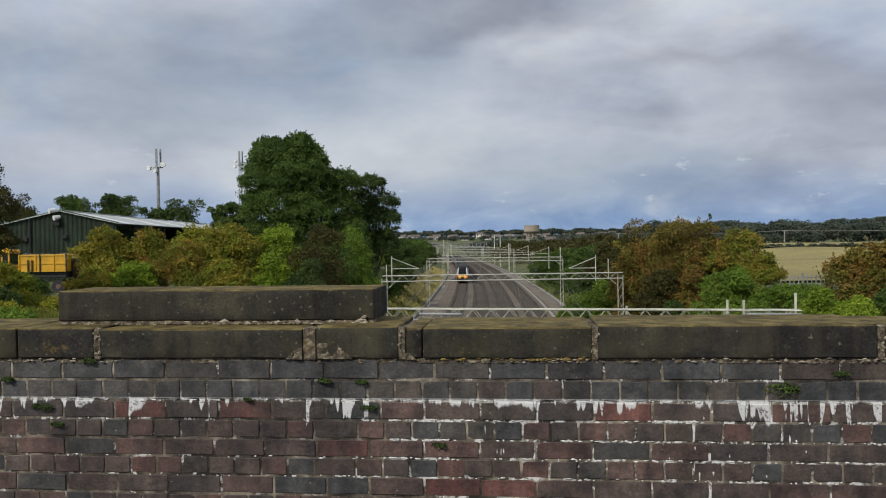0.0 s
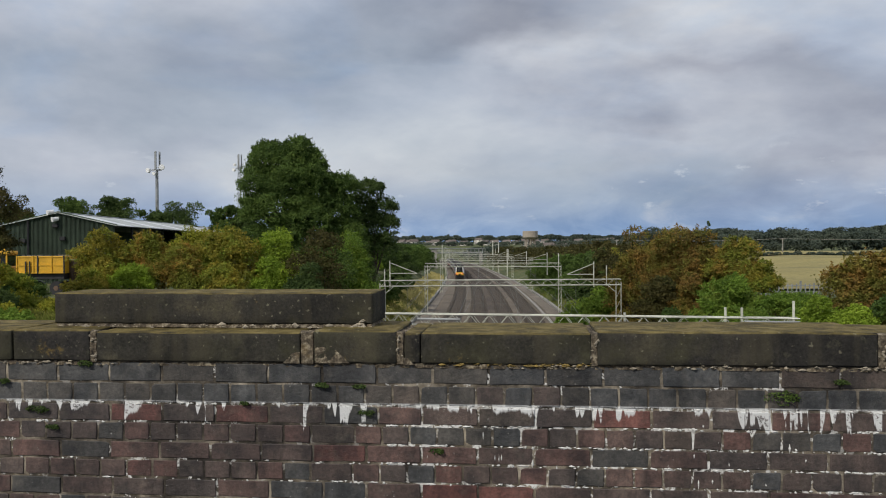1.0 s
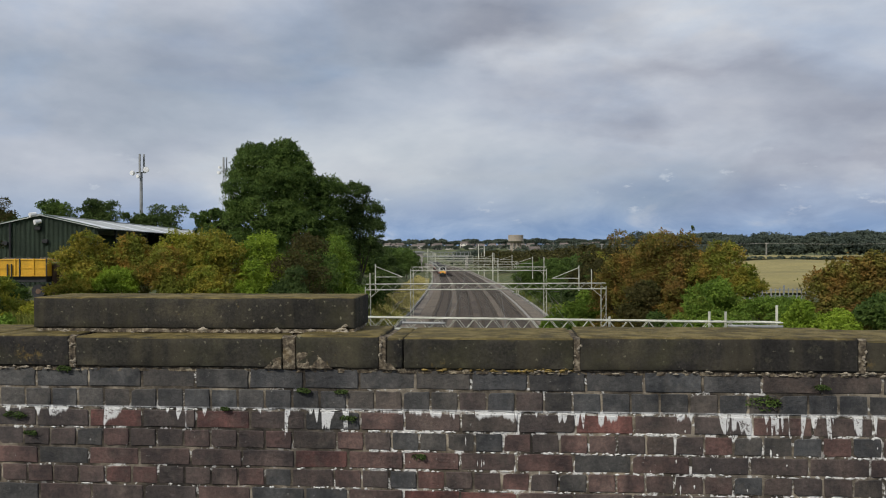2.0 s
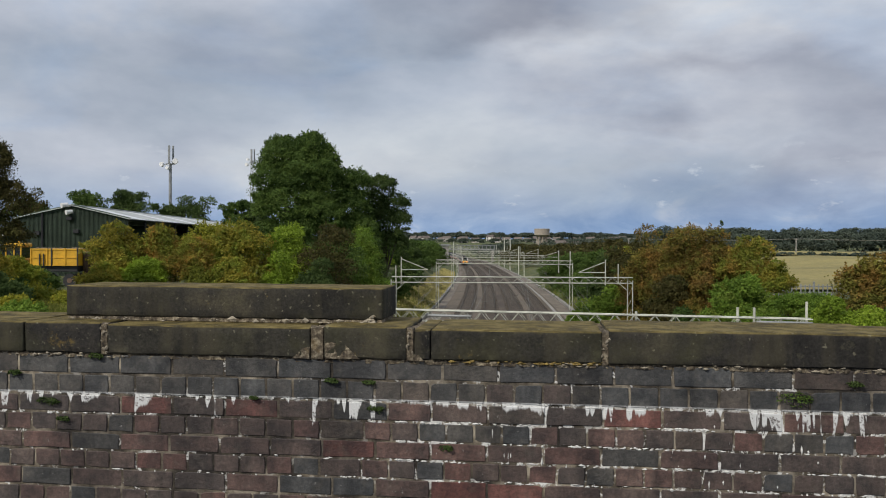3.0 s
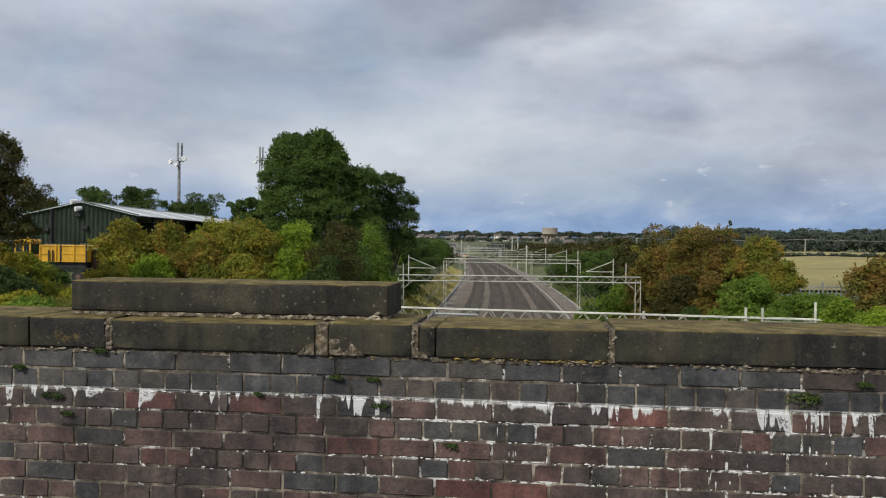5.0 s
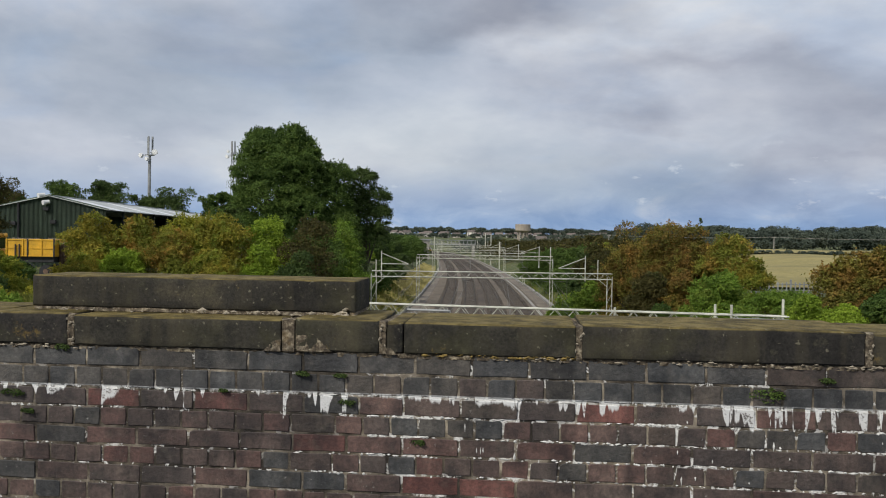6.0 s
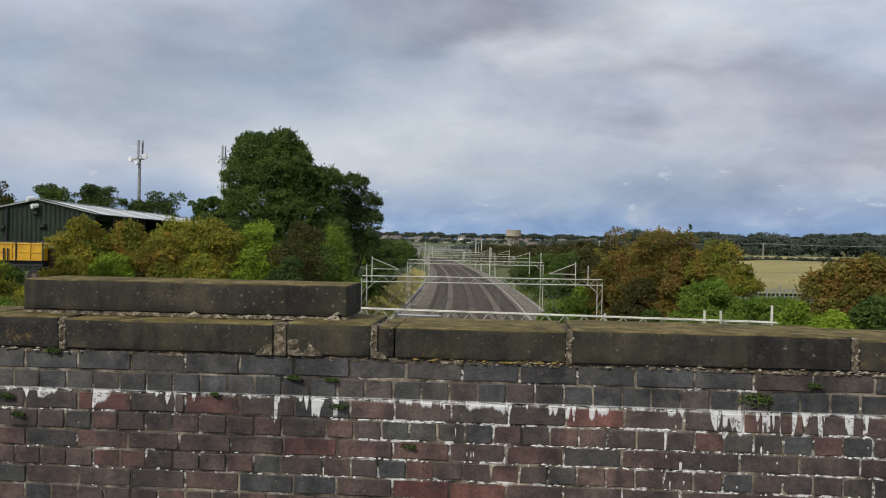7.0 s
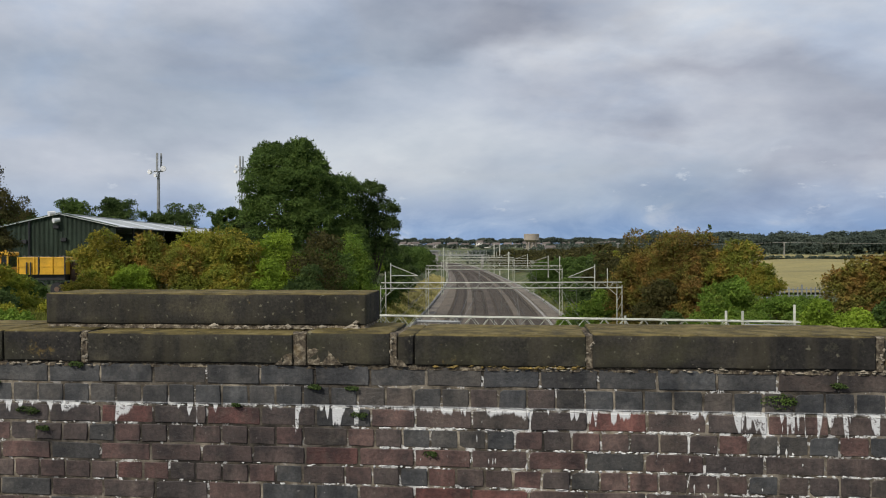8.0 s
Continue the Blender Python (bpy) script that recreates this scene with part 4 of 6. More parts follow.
def bush(x, y, w, top, mat, label, seed, depth=None, count=None, size=0.085):
    """A bush rooted in the ground, w wide, reaching up to the height top."""
    rnd = random.Random(seed)
    z0 = ground_z(x, y)
    h = max(1.0, top - z0)
    depth = depth or w * 0.8
    lumps = []
    k = max(4, int(w * h / 1.6))
    for i in range(k):
        f = (i + 0.5) / k
        px = x + (rnd.random() - 0.5) * w * 0.72
        py = y + (rnd.random() - 0.5) * depth * 0.7
        reach = 1 - ((px - x) / (w * 0.5)) ** 2 * 0.55
        r = rnd.uniform(0.16, 0.27) * min(w, h) + 0.22
        pz = z0 + r * 0.5 + (h * reach - 1.5 * r) * rnd.random() ** 0.7
        lumps.append((px, py, pz, r * 1.2, r * 1.1, r * rnd.uniform(0.8, 1.05)))
    lumps.append((x + rnd.uniform(-.1, .1) * w, y, top - 0.22 * w, 0.26 * w, 0.25 * w, 0.21 * w))
    lumps.append((x, y, z0 + h * 0.42, 0.44 * w, 0.40 * depth, h * 0.42))
    area = sum(l[3] * l[5] * 9 for l in lumps)
    n = count or int(min(14000 if h < 5.5 else 18500, area / (size * size * 1.2) * 1.5))
    return plant("bush", (x, y, z0), lumps, n, size, mat, label, "bush", seed, 0.07, "bushes along the cutting", 0.25)


def build_trees():
    z = ground_z(-21, 75)
    # the tall tree by the line and the two lower ones that lean on it
    big = [(-19.2, 75, 8.9, 1.3, 1.4, 1.5), (-18.4, 75, 6.8, 1.1, 1.3, 1.5), (-22.6, 75, 8.6, 2.6, 2.6, 2.4), (-20.4, 75, 9.7, 1.7, 2.0, 1.75), (-23.8, 74.6, 6.5, 2.1, 2.3, 2.2), (-20.3, 74.2, 7.0, 2.7, 2.5, 2.4), (-22.0, 74, 4.4, 3.3, 2.8, 2.5),
           (-18.9, 75, 5.2, 2.2, 2.4, 2.2), (-23.4, 75, 10.0, 1.3, 1.4, 1.2), (-21.4, 75, 2.0, 3.6, 3.0, 2.4), (-18.8, 75, 7.9, 1.2, 1.4, 1.4), (-21.6, 74.4, 9.0, 1.8, 1.7, 1.5), (-24.2, 75, 8.2, 1.0, 1.3, 1.2), (-24.4, 74.8, 4.6, 1.6, 1.8, 1.8), (-19.6, 73.8, 3.6, 2.4, 2.2, 2.0), (-21.8, 73.6, 6.6, 2.2, 1.8, 1.8), (-20.0, 74.6, 10.6, 0.8, 0.9, 0.9), (-22.8, 75, 10.4, 0.9, 0.9, 0.8)]
    plant("tree", (-21.3, 75, z), big, 76000, 0.115, L_OAK, "tall dense dark green broadleaf tree beside the railway", "tree", 21, 0.38)
    second = [(-16.9, 76.5, 6.6, 1.7, 1.8, 1.6), (-17.3, 76, 4.4, 2.0, 2.0, 2.0), (-16.6, 76, 2.2, 2.2, 2.2, 2.0)]
    plant("tree", (-17.0, 76.4, ground_z(-17, 76.4)), second, 24000, 0.105, L_OAK, "mid-green broadleaf tree in the lee of a taller one", "tree", 22, 0.22)
    third = [(-15.0, 80, 7.3, 0.8, 0.8, 0.7), (-14.9, 80, 6.7, 1.35, 1.4, 1.25), (-15.6, 80, 5.0, 1.4, 1.5, 1.5), (-13.6, 80, 5.0, 1.3, 1.3, 1.35), (-14.2, 80, 3.0, 2.0, 1.9, 1.8), (-12.9, 80, 3.6, 1.0, 1.2, 1.0), (-12.7, 80, 5.2, 0.7, 0.7, 0.7), (-15.2, 79.6, 3.8, 1.5, 1.4, 1.4), (-14.1, 80, 7.2, 0.7, 0.8, 0.6), (-14.4, 80, 0.8, 2.2, 2.0, 2.0)]
    plant("tree", (-14.5, 80, ground_z(-14.5, 80)), third, 22000, 0.105, L_DARK, "dark green tree with gaps in its crown", "tree", 23, 0.22)
    # at the yard's edge
    edge = [(-28.2, 40, 6.2, 0.9, 0.9, 0.9), (-27.9, 39.6, 4.2, 1.2, 1.2, 1.3), (-27.6, 40, 5.2, 1.1, 1.1, 1.4), (-28.3, 40, 3.6, 1.6, 1.4, 1.4), (-26.6, 40, 3.2, 1.1, 1.1, 1.3), (-29.6, 40, 5.0, 1.5, 1.3, 1.6), (-27.2, 40, 1.6, 1.5, 1.4, 1.2), (-29.5, 40, 2.2, 2.0, 1.6, 1.8)]
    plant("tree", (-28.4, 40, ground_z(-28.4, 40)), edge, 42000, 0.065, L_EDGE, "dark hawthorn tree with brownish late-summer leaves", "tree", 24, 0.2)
    # thin pale tree between it and the shed
    pale = [(-62.8, 100, 7.2, 0.9, 0.9, 1.0), (-63.6, 100, 6.2, 0.9, 0.9, 0.9), (-61.8, 100, 5.8, 0.8, 0.8, 0.8), (-62.7, 100, 4.2, 1.6, 1.4, 1.6), (-64.6, 100, 5.0, 0.9, 0.9, 1.0)]
    plant("tree", (-62.8, 100, ground_z(-62.8, 100)), pale, 2600, 0.11, L_EDGE, "thin half-bare tree with brownish leaves", "tree", 25, 0.12, fill=0.5)
    # behind the shed
    for i, (x, y, top, w) in enumerate([(-72.8, 130, 9.8, 6.5), (-66.6, 132, 10.3, 7.5), (-58.1, 135, 9.3, 8.5), (-51.0, 138, 8.7, 5), (-48.5, 140, 7.6, 4), (-46, 138, 8.2, 5), (-80, 125, 8.0, 6), (-88, 120, 6.5, 8), (-41.5, 142, 7.2, 5), (-62.3, 137, 8.0, 4.5), (-70, 136, 8.8, 5)]):
        zz = ground_z(x, y)
        rnd = random.Random(60 + i)
        lumps = [(x + rnd.uniform(-.46, .46) * w, y + rnd.uniform(-1, 1), top - rnd.uniform(0.10, 0.6) * w, w * rnd.uniform(.08, .22), w * .2, w * rnd.uniform(.07, .2)) for _ in range(13)]
        lumps += [(x, y, top - 0.34 * w, w * .24, w * .24, w * .22), (x, y, (zz + top) / 2 - 1, w * .45, w * .4, (top - zz) * .38)]
        plant("tree", (x, y, zz), lumps, 9000, 0.17, (L_OAK, L_DARK, L_DARK)[i % 3], "green broadleaf tree behind the shed", "tree", 70 + i, 0.25, "trees behind the shed")


def build_bushes():
    rows = [
        # along the top of the cutting, before the shed
        (-26.3, 50, 3.5, 2.75, L_OLIVE, "olive-brown bush thinning towards autumn"), (-23.4, 51, 3.4, 2.6, L_RUST, "orange-brown bush with green shoots"),
        (-21.0, 49.5, 3.0, 1.9, L_RUST, "bush turning orange and brown"), (-21.4, 53, 4.0, 2.9, L_YEL, "yellow-green bush behind a rusty one"), (-18.6, 52, 4.6, 3.0, L_OLIVE, "olive-green bush beside a bright green one"),
        (-16.2, 54, 3.8, 2.75, L_GREEN, "bright green bush in full leaf"), (-13.1, 53, 3.8, 2.7, L_EDGE, "dark olive bush, deep shade put into its leaf colour"),
        (-18.0, 49, 3.4, 0.7, L_OLIVE, "low olive bush on the cutting's edge"), (-23.4, 48, 3.0, 0.6, L_GREEN, "low green bush on the cutting's edge"), (-25.4, 47.5, 2.6, 0.3, L_OLIVE, "low olive bush on the cutting's edge"),
        (-15.6, 50, 3.0, 1.0, L_GREEN, "green bush on the cutting's edge"), (-13.0, 50, 2.6, 0.6, L_DARK, "dark bush on the cutting's edge"),
        (-14.0, 59, 3.4, 2.4, L_OAK, "green bush on the cutting slope"), (-13.4, 64, 3.4, 2.3, L_BRAMBLE, "green bush on the cutting slope"),
        (-14.6, 69, 3.4, 2.9, L_BRAMBLE, "green bush on the cutting slope"), (-14.4, 74, 3.2, 2.2, L_OAK, "green bush on the cutting slope"),
        (-17.4, 104, 3.6, -2.6, L_OAK, "green bush low on the cutting slope"), (-18.4, 118, 4.2, -1.5, L_DARK, "dark bush low on the cutting slope"), (-20.0, 134, 4.2, -1.7, L_OAK, "green bush low on the cutting slope"), (-22.6, 160, 4.6, -1.6, L_DARK, "dark bush low on the cutting slope"), (-25.6, 188, 5.0, -1.4, L_OAK, "green bush low on the cutting slope"),
        (-20.3, 88, 4.0, 3.2, L_OAK, "green bush along the line"), (-20.8, 98, 4.0, 2.4, L_BRAMBLE, "green bush along the line"), (-21.6, 110, 4.2, 2.0, L_GREEN, "light green bush along the line"), (-22.4, 124, 4.5, 2.2, L_OAK, "green bush along the line"),
        (-23.1, 138, 4.6, 2.5, L_OAK, "green bush along the line"), (-23.8, 152, 5.2, 2.3, L_DARK, "dark bush along the line"), (-25.0, 172, 5.5, 2.0, L_OAK, "green bush along the line"), (-24.5, 196, 6.0, 1.8, L_OAK, "green bush along the line"),
        # the other side
        (16.5, 43.5, 1.9, 0.75, L_HAW, "rusty hawthorn branches reaching over the fence"),
        (4.6, 68, 2.6, -3.2, L_OAK, "dark green bush low on the slope"), (6.0, 67, 3.0, -1.6, L_BRAMBLE, "green bush on the cutting slope"), (4.3, 74, 3.0, -3.2, L_BRAMBLE, "green bramble on the cutting slope"), (7.2, 70, 3.2, 0.6, L_EDGE, "dark brown-leaved bush on the cutting slope"), (5.6, 80, 3.0, -1.8, L_DARK, "dark bush on the cutting slope"),
        (16.4, 41.5, 3.9, 1.2, L_HAW, "dark rusty hawthorn bush beside the line"), (17.3, 40.5, 3.6, 1.4, L_HAW, "dense rusty hawthorn bush beside the line"), (19.6, 41, 3.4, 1.5, L_HAW, "rusty-leaved hawthorn bush beside the line"), (16.4, 38, 2.6, -0.4, L_OAK, "green bramble below a hawthorn"),
        (12.2, 36, 2.0, -0.55, L_GREEN, "yellow-green bramble on the slope"), (14.0, 37, 2.2, -1.0, L_GREEN, "bright green bramble on the slope"),
        # weeds and scrub on the near bank by the yard
        (-29.5, 45, 2.6, 0.75, L_YEL, "yellow-green scrub before the loader"), (-27.0, 39, 2.4, 1.3, L_OLIVE, "olive bush half hiding the yard"), (-33.8, 51, 4.0, 0.0, L_BRAMBLE, "green scrub before the yard"), (-30.8, 49, 3.4, -0.1, L_OAK, "green scrub before the yard"), (-29.5, 44, 3.2, -0.3, L_OAK, "green scrub on the near bank"), (-26.5, 42, 3.2, -0.7, L_YEL, "yellow-green scrub on the near bank"),
        (-23.0, 40, 3.0, -0.9, L_YEL, "green nettles and scrub on the near bank"), (-22.5, 34, 2.6, -0.75, L_YEL, "green nettles and scrub on the near bank"), (-20.0, 31, 2.4, -0.95, L_BRAMBLE, "green nettles and scrub on the near bank"), (-24.8, 36, 2.8, 0.2, L_DARK, "dark scrub on the near bank"),
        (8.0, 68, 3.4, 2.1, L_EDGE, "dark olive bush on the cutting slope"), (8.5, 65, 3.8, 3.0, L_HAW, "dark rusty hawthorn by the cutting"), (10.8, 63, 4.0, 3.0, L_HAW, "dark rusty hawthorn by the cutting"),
        (12.8, 61.5, 3.8, 2.85, L_HAW, "rusty hawthorn by the cutting"), (14.6, 59, 3.4, 2.25, L_RUST, "rusty hawthorn by the cutting"), (15.6, 57, 2.2, 0.6, L_OLIVE, "olive hawthorn branch end"),
        (11.2, 57, 2.6, -0.3, L_HAW, "dark hawthorn low on the slope"), (9.2, 58, 3.0, -0.6, L_EDGE, "dark bush low on the slope"), (13.0, 54, 3.2, -0.2, L_BRAMBLE, "bright green bramble below the hawthorn"), (11.4, 51, 3.2, -1.2, L_BRAMBLE, "green bramble on the slope"),
        (15.0, 52, 3.4, -1.35, L_BRAMBLE, "green bramble on the slope"), (8.9, 52, 2.4, -2.2, L_OAK, "green bush low on the slope"), (17.8, 56, 4.2, -1.55, L_BRAMBLE, "green bramble on the slope"), (10.2, 47, 2.6, -3.2, L_DARK, "dark bush low on the slope"),
        (12.6, 47, 3.6, -1.9, L_BRAMBLE, "green bramble on the slope"), (15.6, 47, 3.2, -1.6, L_BRAMBLE, "green bramble on the slope"),
        (8.6, 76, 3.6, 0.6, L_OAK, "green bush on the cutting slope"), (7.8, 84, 3.8, 1.2, L_EDGE, "dark olive bush along the line"), (8.2, 96, 4.2, 1.0, L_DARK, "dark bush along the line"), (7.6, 108, 4.2, 0.6, L_OAK, "green bush along the line"), (6.8, 122, 4.6, 0.4, L_OAK, "green bush along the line"), (5.6, 140, 5.0, 0.0, L_OAK, "green bush along the line"), (3.4, 165, 5.5, -0.6, L_OAK, "green bush along the line"),
        (12.5, 82, 5.0, 1.6, L_HAW, "rusty hawthorn behind the others"), (11.0, 100, 5.0, 1.2, L_OLIVE, "olive bush behind the others"), (10.0, 128, 6.0, 0.8, L_OAK, "green bush behind the others"),
    ]
    for i, (x, y, w, top, mat, label) in enumerate(rows):
        bush(x, y, w, top, mat, label, 300 + i, size=(0.07 if w * (top - ground_z(x, y)) < 12 else 0.088) if y < 75 else 0.13)
    # a thin bare-topped sapling above the hawthorns
    s = [(13.2, 62, 2.95, 0.10, 0.10, 0.32), (13.2, 62, 2.55, 0.22, 0.2, 0.16), (13.2, 62, 2.3, 0.34, 0.3, 0.14)]
    plant("sapling", (13.2, 62, ground_z(13.2, 62)), s, 260, 0.07, L_DARK, "thin sapling standing out of the hawthorn", "tree", 91, 0.05)


def build_grass():
    r = np.random.default_rng(4)

    def blades(name, n, xr, yr, h, mat, label, keep):
        x, y = r.uniform(*xr, n), r.uniform(*yr, n)
        ok = np.array([keep(a, b) for a, b in zip(x, y)])
        x, y = x[ok], y[ok]
        z = np.array([ground_z(a, b) for a, b in zip(x, y)]) - 0.03
        k = len(x)
        hh = h * r.uniform(0.5, 1.4, k)
        a = r.uniform(0, 6.28, k)
        wx, wy = np.cos(a) * 0.035, np.sin(a) * 0.035
        lx, ly = r.normal(0, .3, k) * hh, r.normal(0, .3, k) * hh
        v = np.empty((k, 4, 3))
        v[:, 0], v[:, 1] = np.stack([x - wx, y - wy, z], 1), np.stack([x + wx, y + wy, z], 1)
        v[:, 2], v[:, 3] = np.stack([x + wx * .3 + lx, y + wy * .3 + ly, z + hh], 1), np.stack([x - wx * .3 + lx, y - wy * .3 + ly, z + hh], 1)
        ob = blades_object(name, v.reshape(-1, 3), mat, sides=4)
        tagged(ob, label, "grass", kind="stuff")

    blades("grass", 110000, (-30, -9), (5, 46), 0.42, L_BLADE, "long rough grass and weeds on the bank", lambda a, b: a - mid(b) < -13)
    blades("grass", 26000, (10, 26), (5, 60), 0.35, L_BLADE, "long rough grass and weeds on the bank", lambda a, b: a - mid(b) > 12)
    blades("grass", 60000, (-26, -8), (58, 124), 0.55, L_BLADE, "rough green grass on the cutting slope", lambda a, b: -15 < a - mid(b) < -9.95)
    blades("dry_grass", 60000, (-17, -10), (40, 110), 0.42, L_STRAW, "dry straw-coloured grass beside the cable trough", lambda a, b: -12.9 < a - mid(b) < -10.1)
    blades("dry_grass", 90000, (-34, -12), (108, 260), 0.65, L_STRAW, "dry straw-coloured grass on the cutting slope", lambda a, b: -13.6 < a - mid(b) < -9.95)
    blades("dry_grass", 14000, (0, 16), (50, 180), 0.45, L_BLADE, "grass on the cutting slope", lambda a, b: 10.2 < a - mid(b) < 14)


# ---------------------------------------------------------------- overhead line
def truss(bm, a, b, h, w, n, r, lace=0.5):
    """A box girder from a to b: four chords, zigzag lacing."""
    a, b = Vector(a), Vector(b)
    d = (b - a).normalized()
    s = Vector((-d.y, d.x, 0)).normalized() * (w / 2)
    u = Vector((0, 0, h / 2))
    for cs in (-1, 1):
        for cu in (-1, 1):
            rod(bm, a + s * cs + u * cu, b + s * cs + u * cu, r, n=4)
    for i in range(n):
        p, q = a.lerp(b, i / n), a.lerp(b, (i + 0.5) / n)
        e = a.lerp(b, (i + 1) / n)
        for cs in (-1, 1):
            rod(bm, p + s * cs - u, q + s * cs + u, r * lace, n=3)
            rod(bm, q + s * cs + u, e + s * cs - u, r * lace, n=3)
        for cu in (-1, 1):
            rod(bm, p + s + u * cu, q - s + u * cu, r * lace * 0.8, n=3)
            rod(bm, q - s + u * cu, e + s + u * cu, r * lace * 0.8, n=3)


def gantry(y, half_l, half_r, top, depth, skew=0.0, r=0.05, detail=True, uprights=()):
    g = thing("gantry", mid(y), y, RAIL, math.degrees(math.atan(-bend(y)) * -1) + skew, "pale galvanised lattice gantry carrying wires over the tracks", "gantry", "overhead line gantries")
    zt = top - RAIL
    zc = zt - depth / 2
    bm = bmesh.new()
    truss(bm, (-half_l, 0, zc), (half_r, 0, zc), depth, 0.40, int((half_l + half_r) / (0.62 if y < 40 else 0.95)), r, 0.5 if y < 40 else 0.27)
    part("beam", bm, M_STEEL, g)
    for x, sgn in ((-half_l + 0.15, 1), (half_r - 0.15, -1)):
        foot = ground_z(mid(y) + x, y) - RAIL
        bm = bmesh.new()
        for dx in (-0.19, 0.19):
            rod(bm, (x + dx, 0, foot - 0.5), (x + dx, 0, zt - depth * 0.5), r * 1.15, n=4)
        k = int((zt - foot) / 0.8)
        for i in range(k):
            z0 = foot + i * 0.8
            rod(bm, (x - 0.19, 0, z0), (x + 0.19, 0, z0 + 0.8), r * 0.5, n=3)
        rod(bm, (x + sgn * 0.2, 0, zt - depth - 0.55), (x + sgn * 0.85, 0, zt - depth), r * 0.8, n=4)
        part("leg", bm, M_STEEL, g)
    for i, tr in enumerate(TRACKS):
        bm = bmesh.new()
        side = 1 if i in (0, 2) else -1
        x = tr - side * 1.1
        if not -half_l < x < half_r:
            continue
        rod(bm, (x, 0, 4.7), (x, 0, zt - 0.02), 0.011, n=5)
        rod(bm, (x, 0, 6.05), (tr + 0.1, 0, 6.05), 0.010, n=4)
        rod(bm, (x, 0, 4.95), (tr + 0.15, 0, 5.95), 0.010, n=4)
        rod(bm, (x, 0, 4.95), (tr + 0.3 * side, 0, 4.80), 0.010, n=4)
        drop = part("drop_arm", bm, M_WIRE, g)
        part("insulator", one_rod((x + side * 0.18, 0, 6.05), (x + side * 0.55, 0, 6.05), 0.025, n=7), M_INSUL, drop, "brown ribbed insulator")
        part("insulator", one_rod((x + side * 0.16, 0, 5.1), (x + side * 0.45, 0, 5.41), 0.025, n=7), M_INSUL, drop, "brown ribbed insulator")
    if y < 40:
        part("feeder_tube", one_rod((-1.95, -0.2, zt - 0.16), (-0.45, -0.2, zt - 0.16), 0.042, n=10), M_FENCE, g, "grey tube along the beam")
        part("feeder_tube", one_rod((8.7, -0.2, zt - 0.12), (half_r, -0.2, zt - 0.12), 0.05, n=10), M_FENCE, g, "grey tube along the beam")
    for ux, z0, z1, arm in uprights:
        bm = bmesh.new()
        rod(bm, (ux, 0, z0 - RAIL), (ux, 0, z1 - RAIL), 0.042 if y < 100 else 0.07, n=5)
        if arm:
            tip = ux + arm
            rod(bm, (ux, 0, z1 - RAIL - 0.15), (tip, 0, z1 - RAIL - 0.95), 0.03, n=4)
            rod(bm, (ux, 0, z1 - RAIL - 0.95), (tip, 0, z1 - RAIL - 0.95), 0.03, n=4)
        part("feeder_post", bm, M_STEEL, g)
    return g


GANTRIES = [28.4, 62.4, 119.5, 170, 230, 290, 350, 470, 540]


def build_overhead():
    gantry(28.4, 11.2, 10.35, -0.72, 0.38, -5.5, 0.023, uprights=[(5.0, -1.2, -0.60, 0), (8.15, -1.2, -0.40, 0), (8.65, -1.2, -0.40, 0), (10.2, -1.3, -0.18, 0)])
    gantry(62.4, 8.25, 9.6, -0.92, 0.42, 9.0, 0.034, uprights=[(-7.55, -1.5, 0.55, 2.0), (-7.95, -1.4, -0.1, 0), (7.6, -1.5, 0.40, -2.0), (8.55, -1.4, 0.1, 0)])
    gantry(119.5, 9.4, 9.8, -0.86, 0.50, 3, 0.045, uprights=[(7.9, -2.5, 0.6, -2.5), (9.5, -1.5, 0.5, 0)])
    gantry(170, 9.2, 9.4, -0.86, 0.50, 2, 0.04, uprights=[(8.2, -2.5, 0.5, -2.4)])
    for y in GANTRIES[4:]:
        gantry(y, 9.2, 9.4, -0.86, 0.50, 0, 0.042, uprights=[(8.2, -2.5, 0.6, 0), (-8.0, -2.5, 0.6, 0)])
    # tall masts past the bend
    for y, u, top in ((300, 9.9, 3.0), (330, 9.9, 3.6), (262, 10.0, 0.6), (350, -9.8, 2.2)):
        m = thing("mast", mid(y) + u, y, RAIL, 0, "pale galvanised steel line mast", "mast", "line masts")
        part("post", one_box(-0.16, 0.16, -0.16, 0.16, -0.6, top - RAIL, bev=0.03), M_STEEL, m)
        bm = bmesh.new()
        rod(bm, (0, 0, top - RAIL - 0.8), (-math.copysign(2.4, u), 0, top - RAIL - 1.6), 0.06, n=4)
        part("arm", bm, M_STEEL, m)
    for tr in TRACKS:
        w = thing("overhead_wire", label="thin sagging overhead wires above a track", category="overhead wire", group="overhead wires")
        bm, bm2 = bmesh.new(), bmesh.new()
        stops = [-15] + GANTRIES
        for a, b in zip(stops, stops[1:]):
            pts, low = [], []
            for k in range(9):
                f = k / 8
                y = a + (b - a) * f
                q = bend(y)
                x = mid(y) + tr
                pts.append((x, y - tr * q, RAIL + 6.05 - 3.2 * f * (1 - f)))
                low.append((x, y - tr * q, RAIL + 4.80))
            for k in range(8):
                rod(bm, pts[k], pts[k + 1], 0.012, n=3)
                rod(bm2, low[k], low[k + 1], 0.011, n=3)
                if k:
                    rod(bm, pts[k], low[k], 0.006, n=3)
        part("catenary", bm, M_WIRE, w)
        part("contact_wire", bm2, M_WIRE, w)


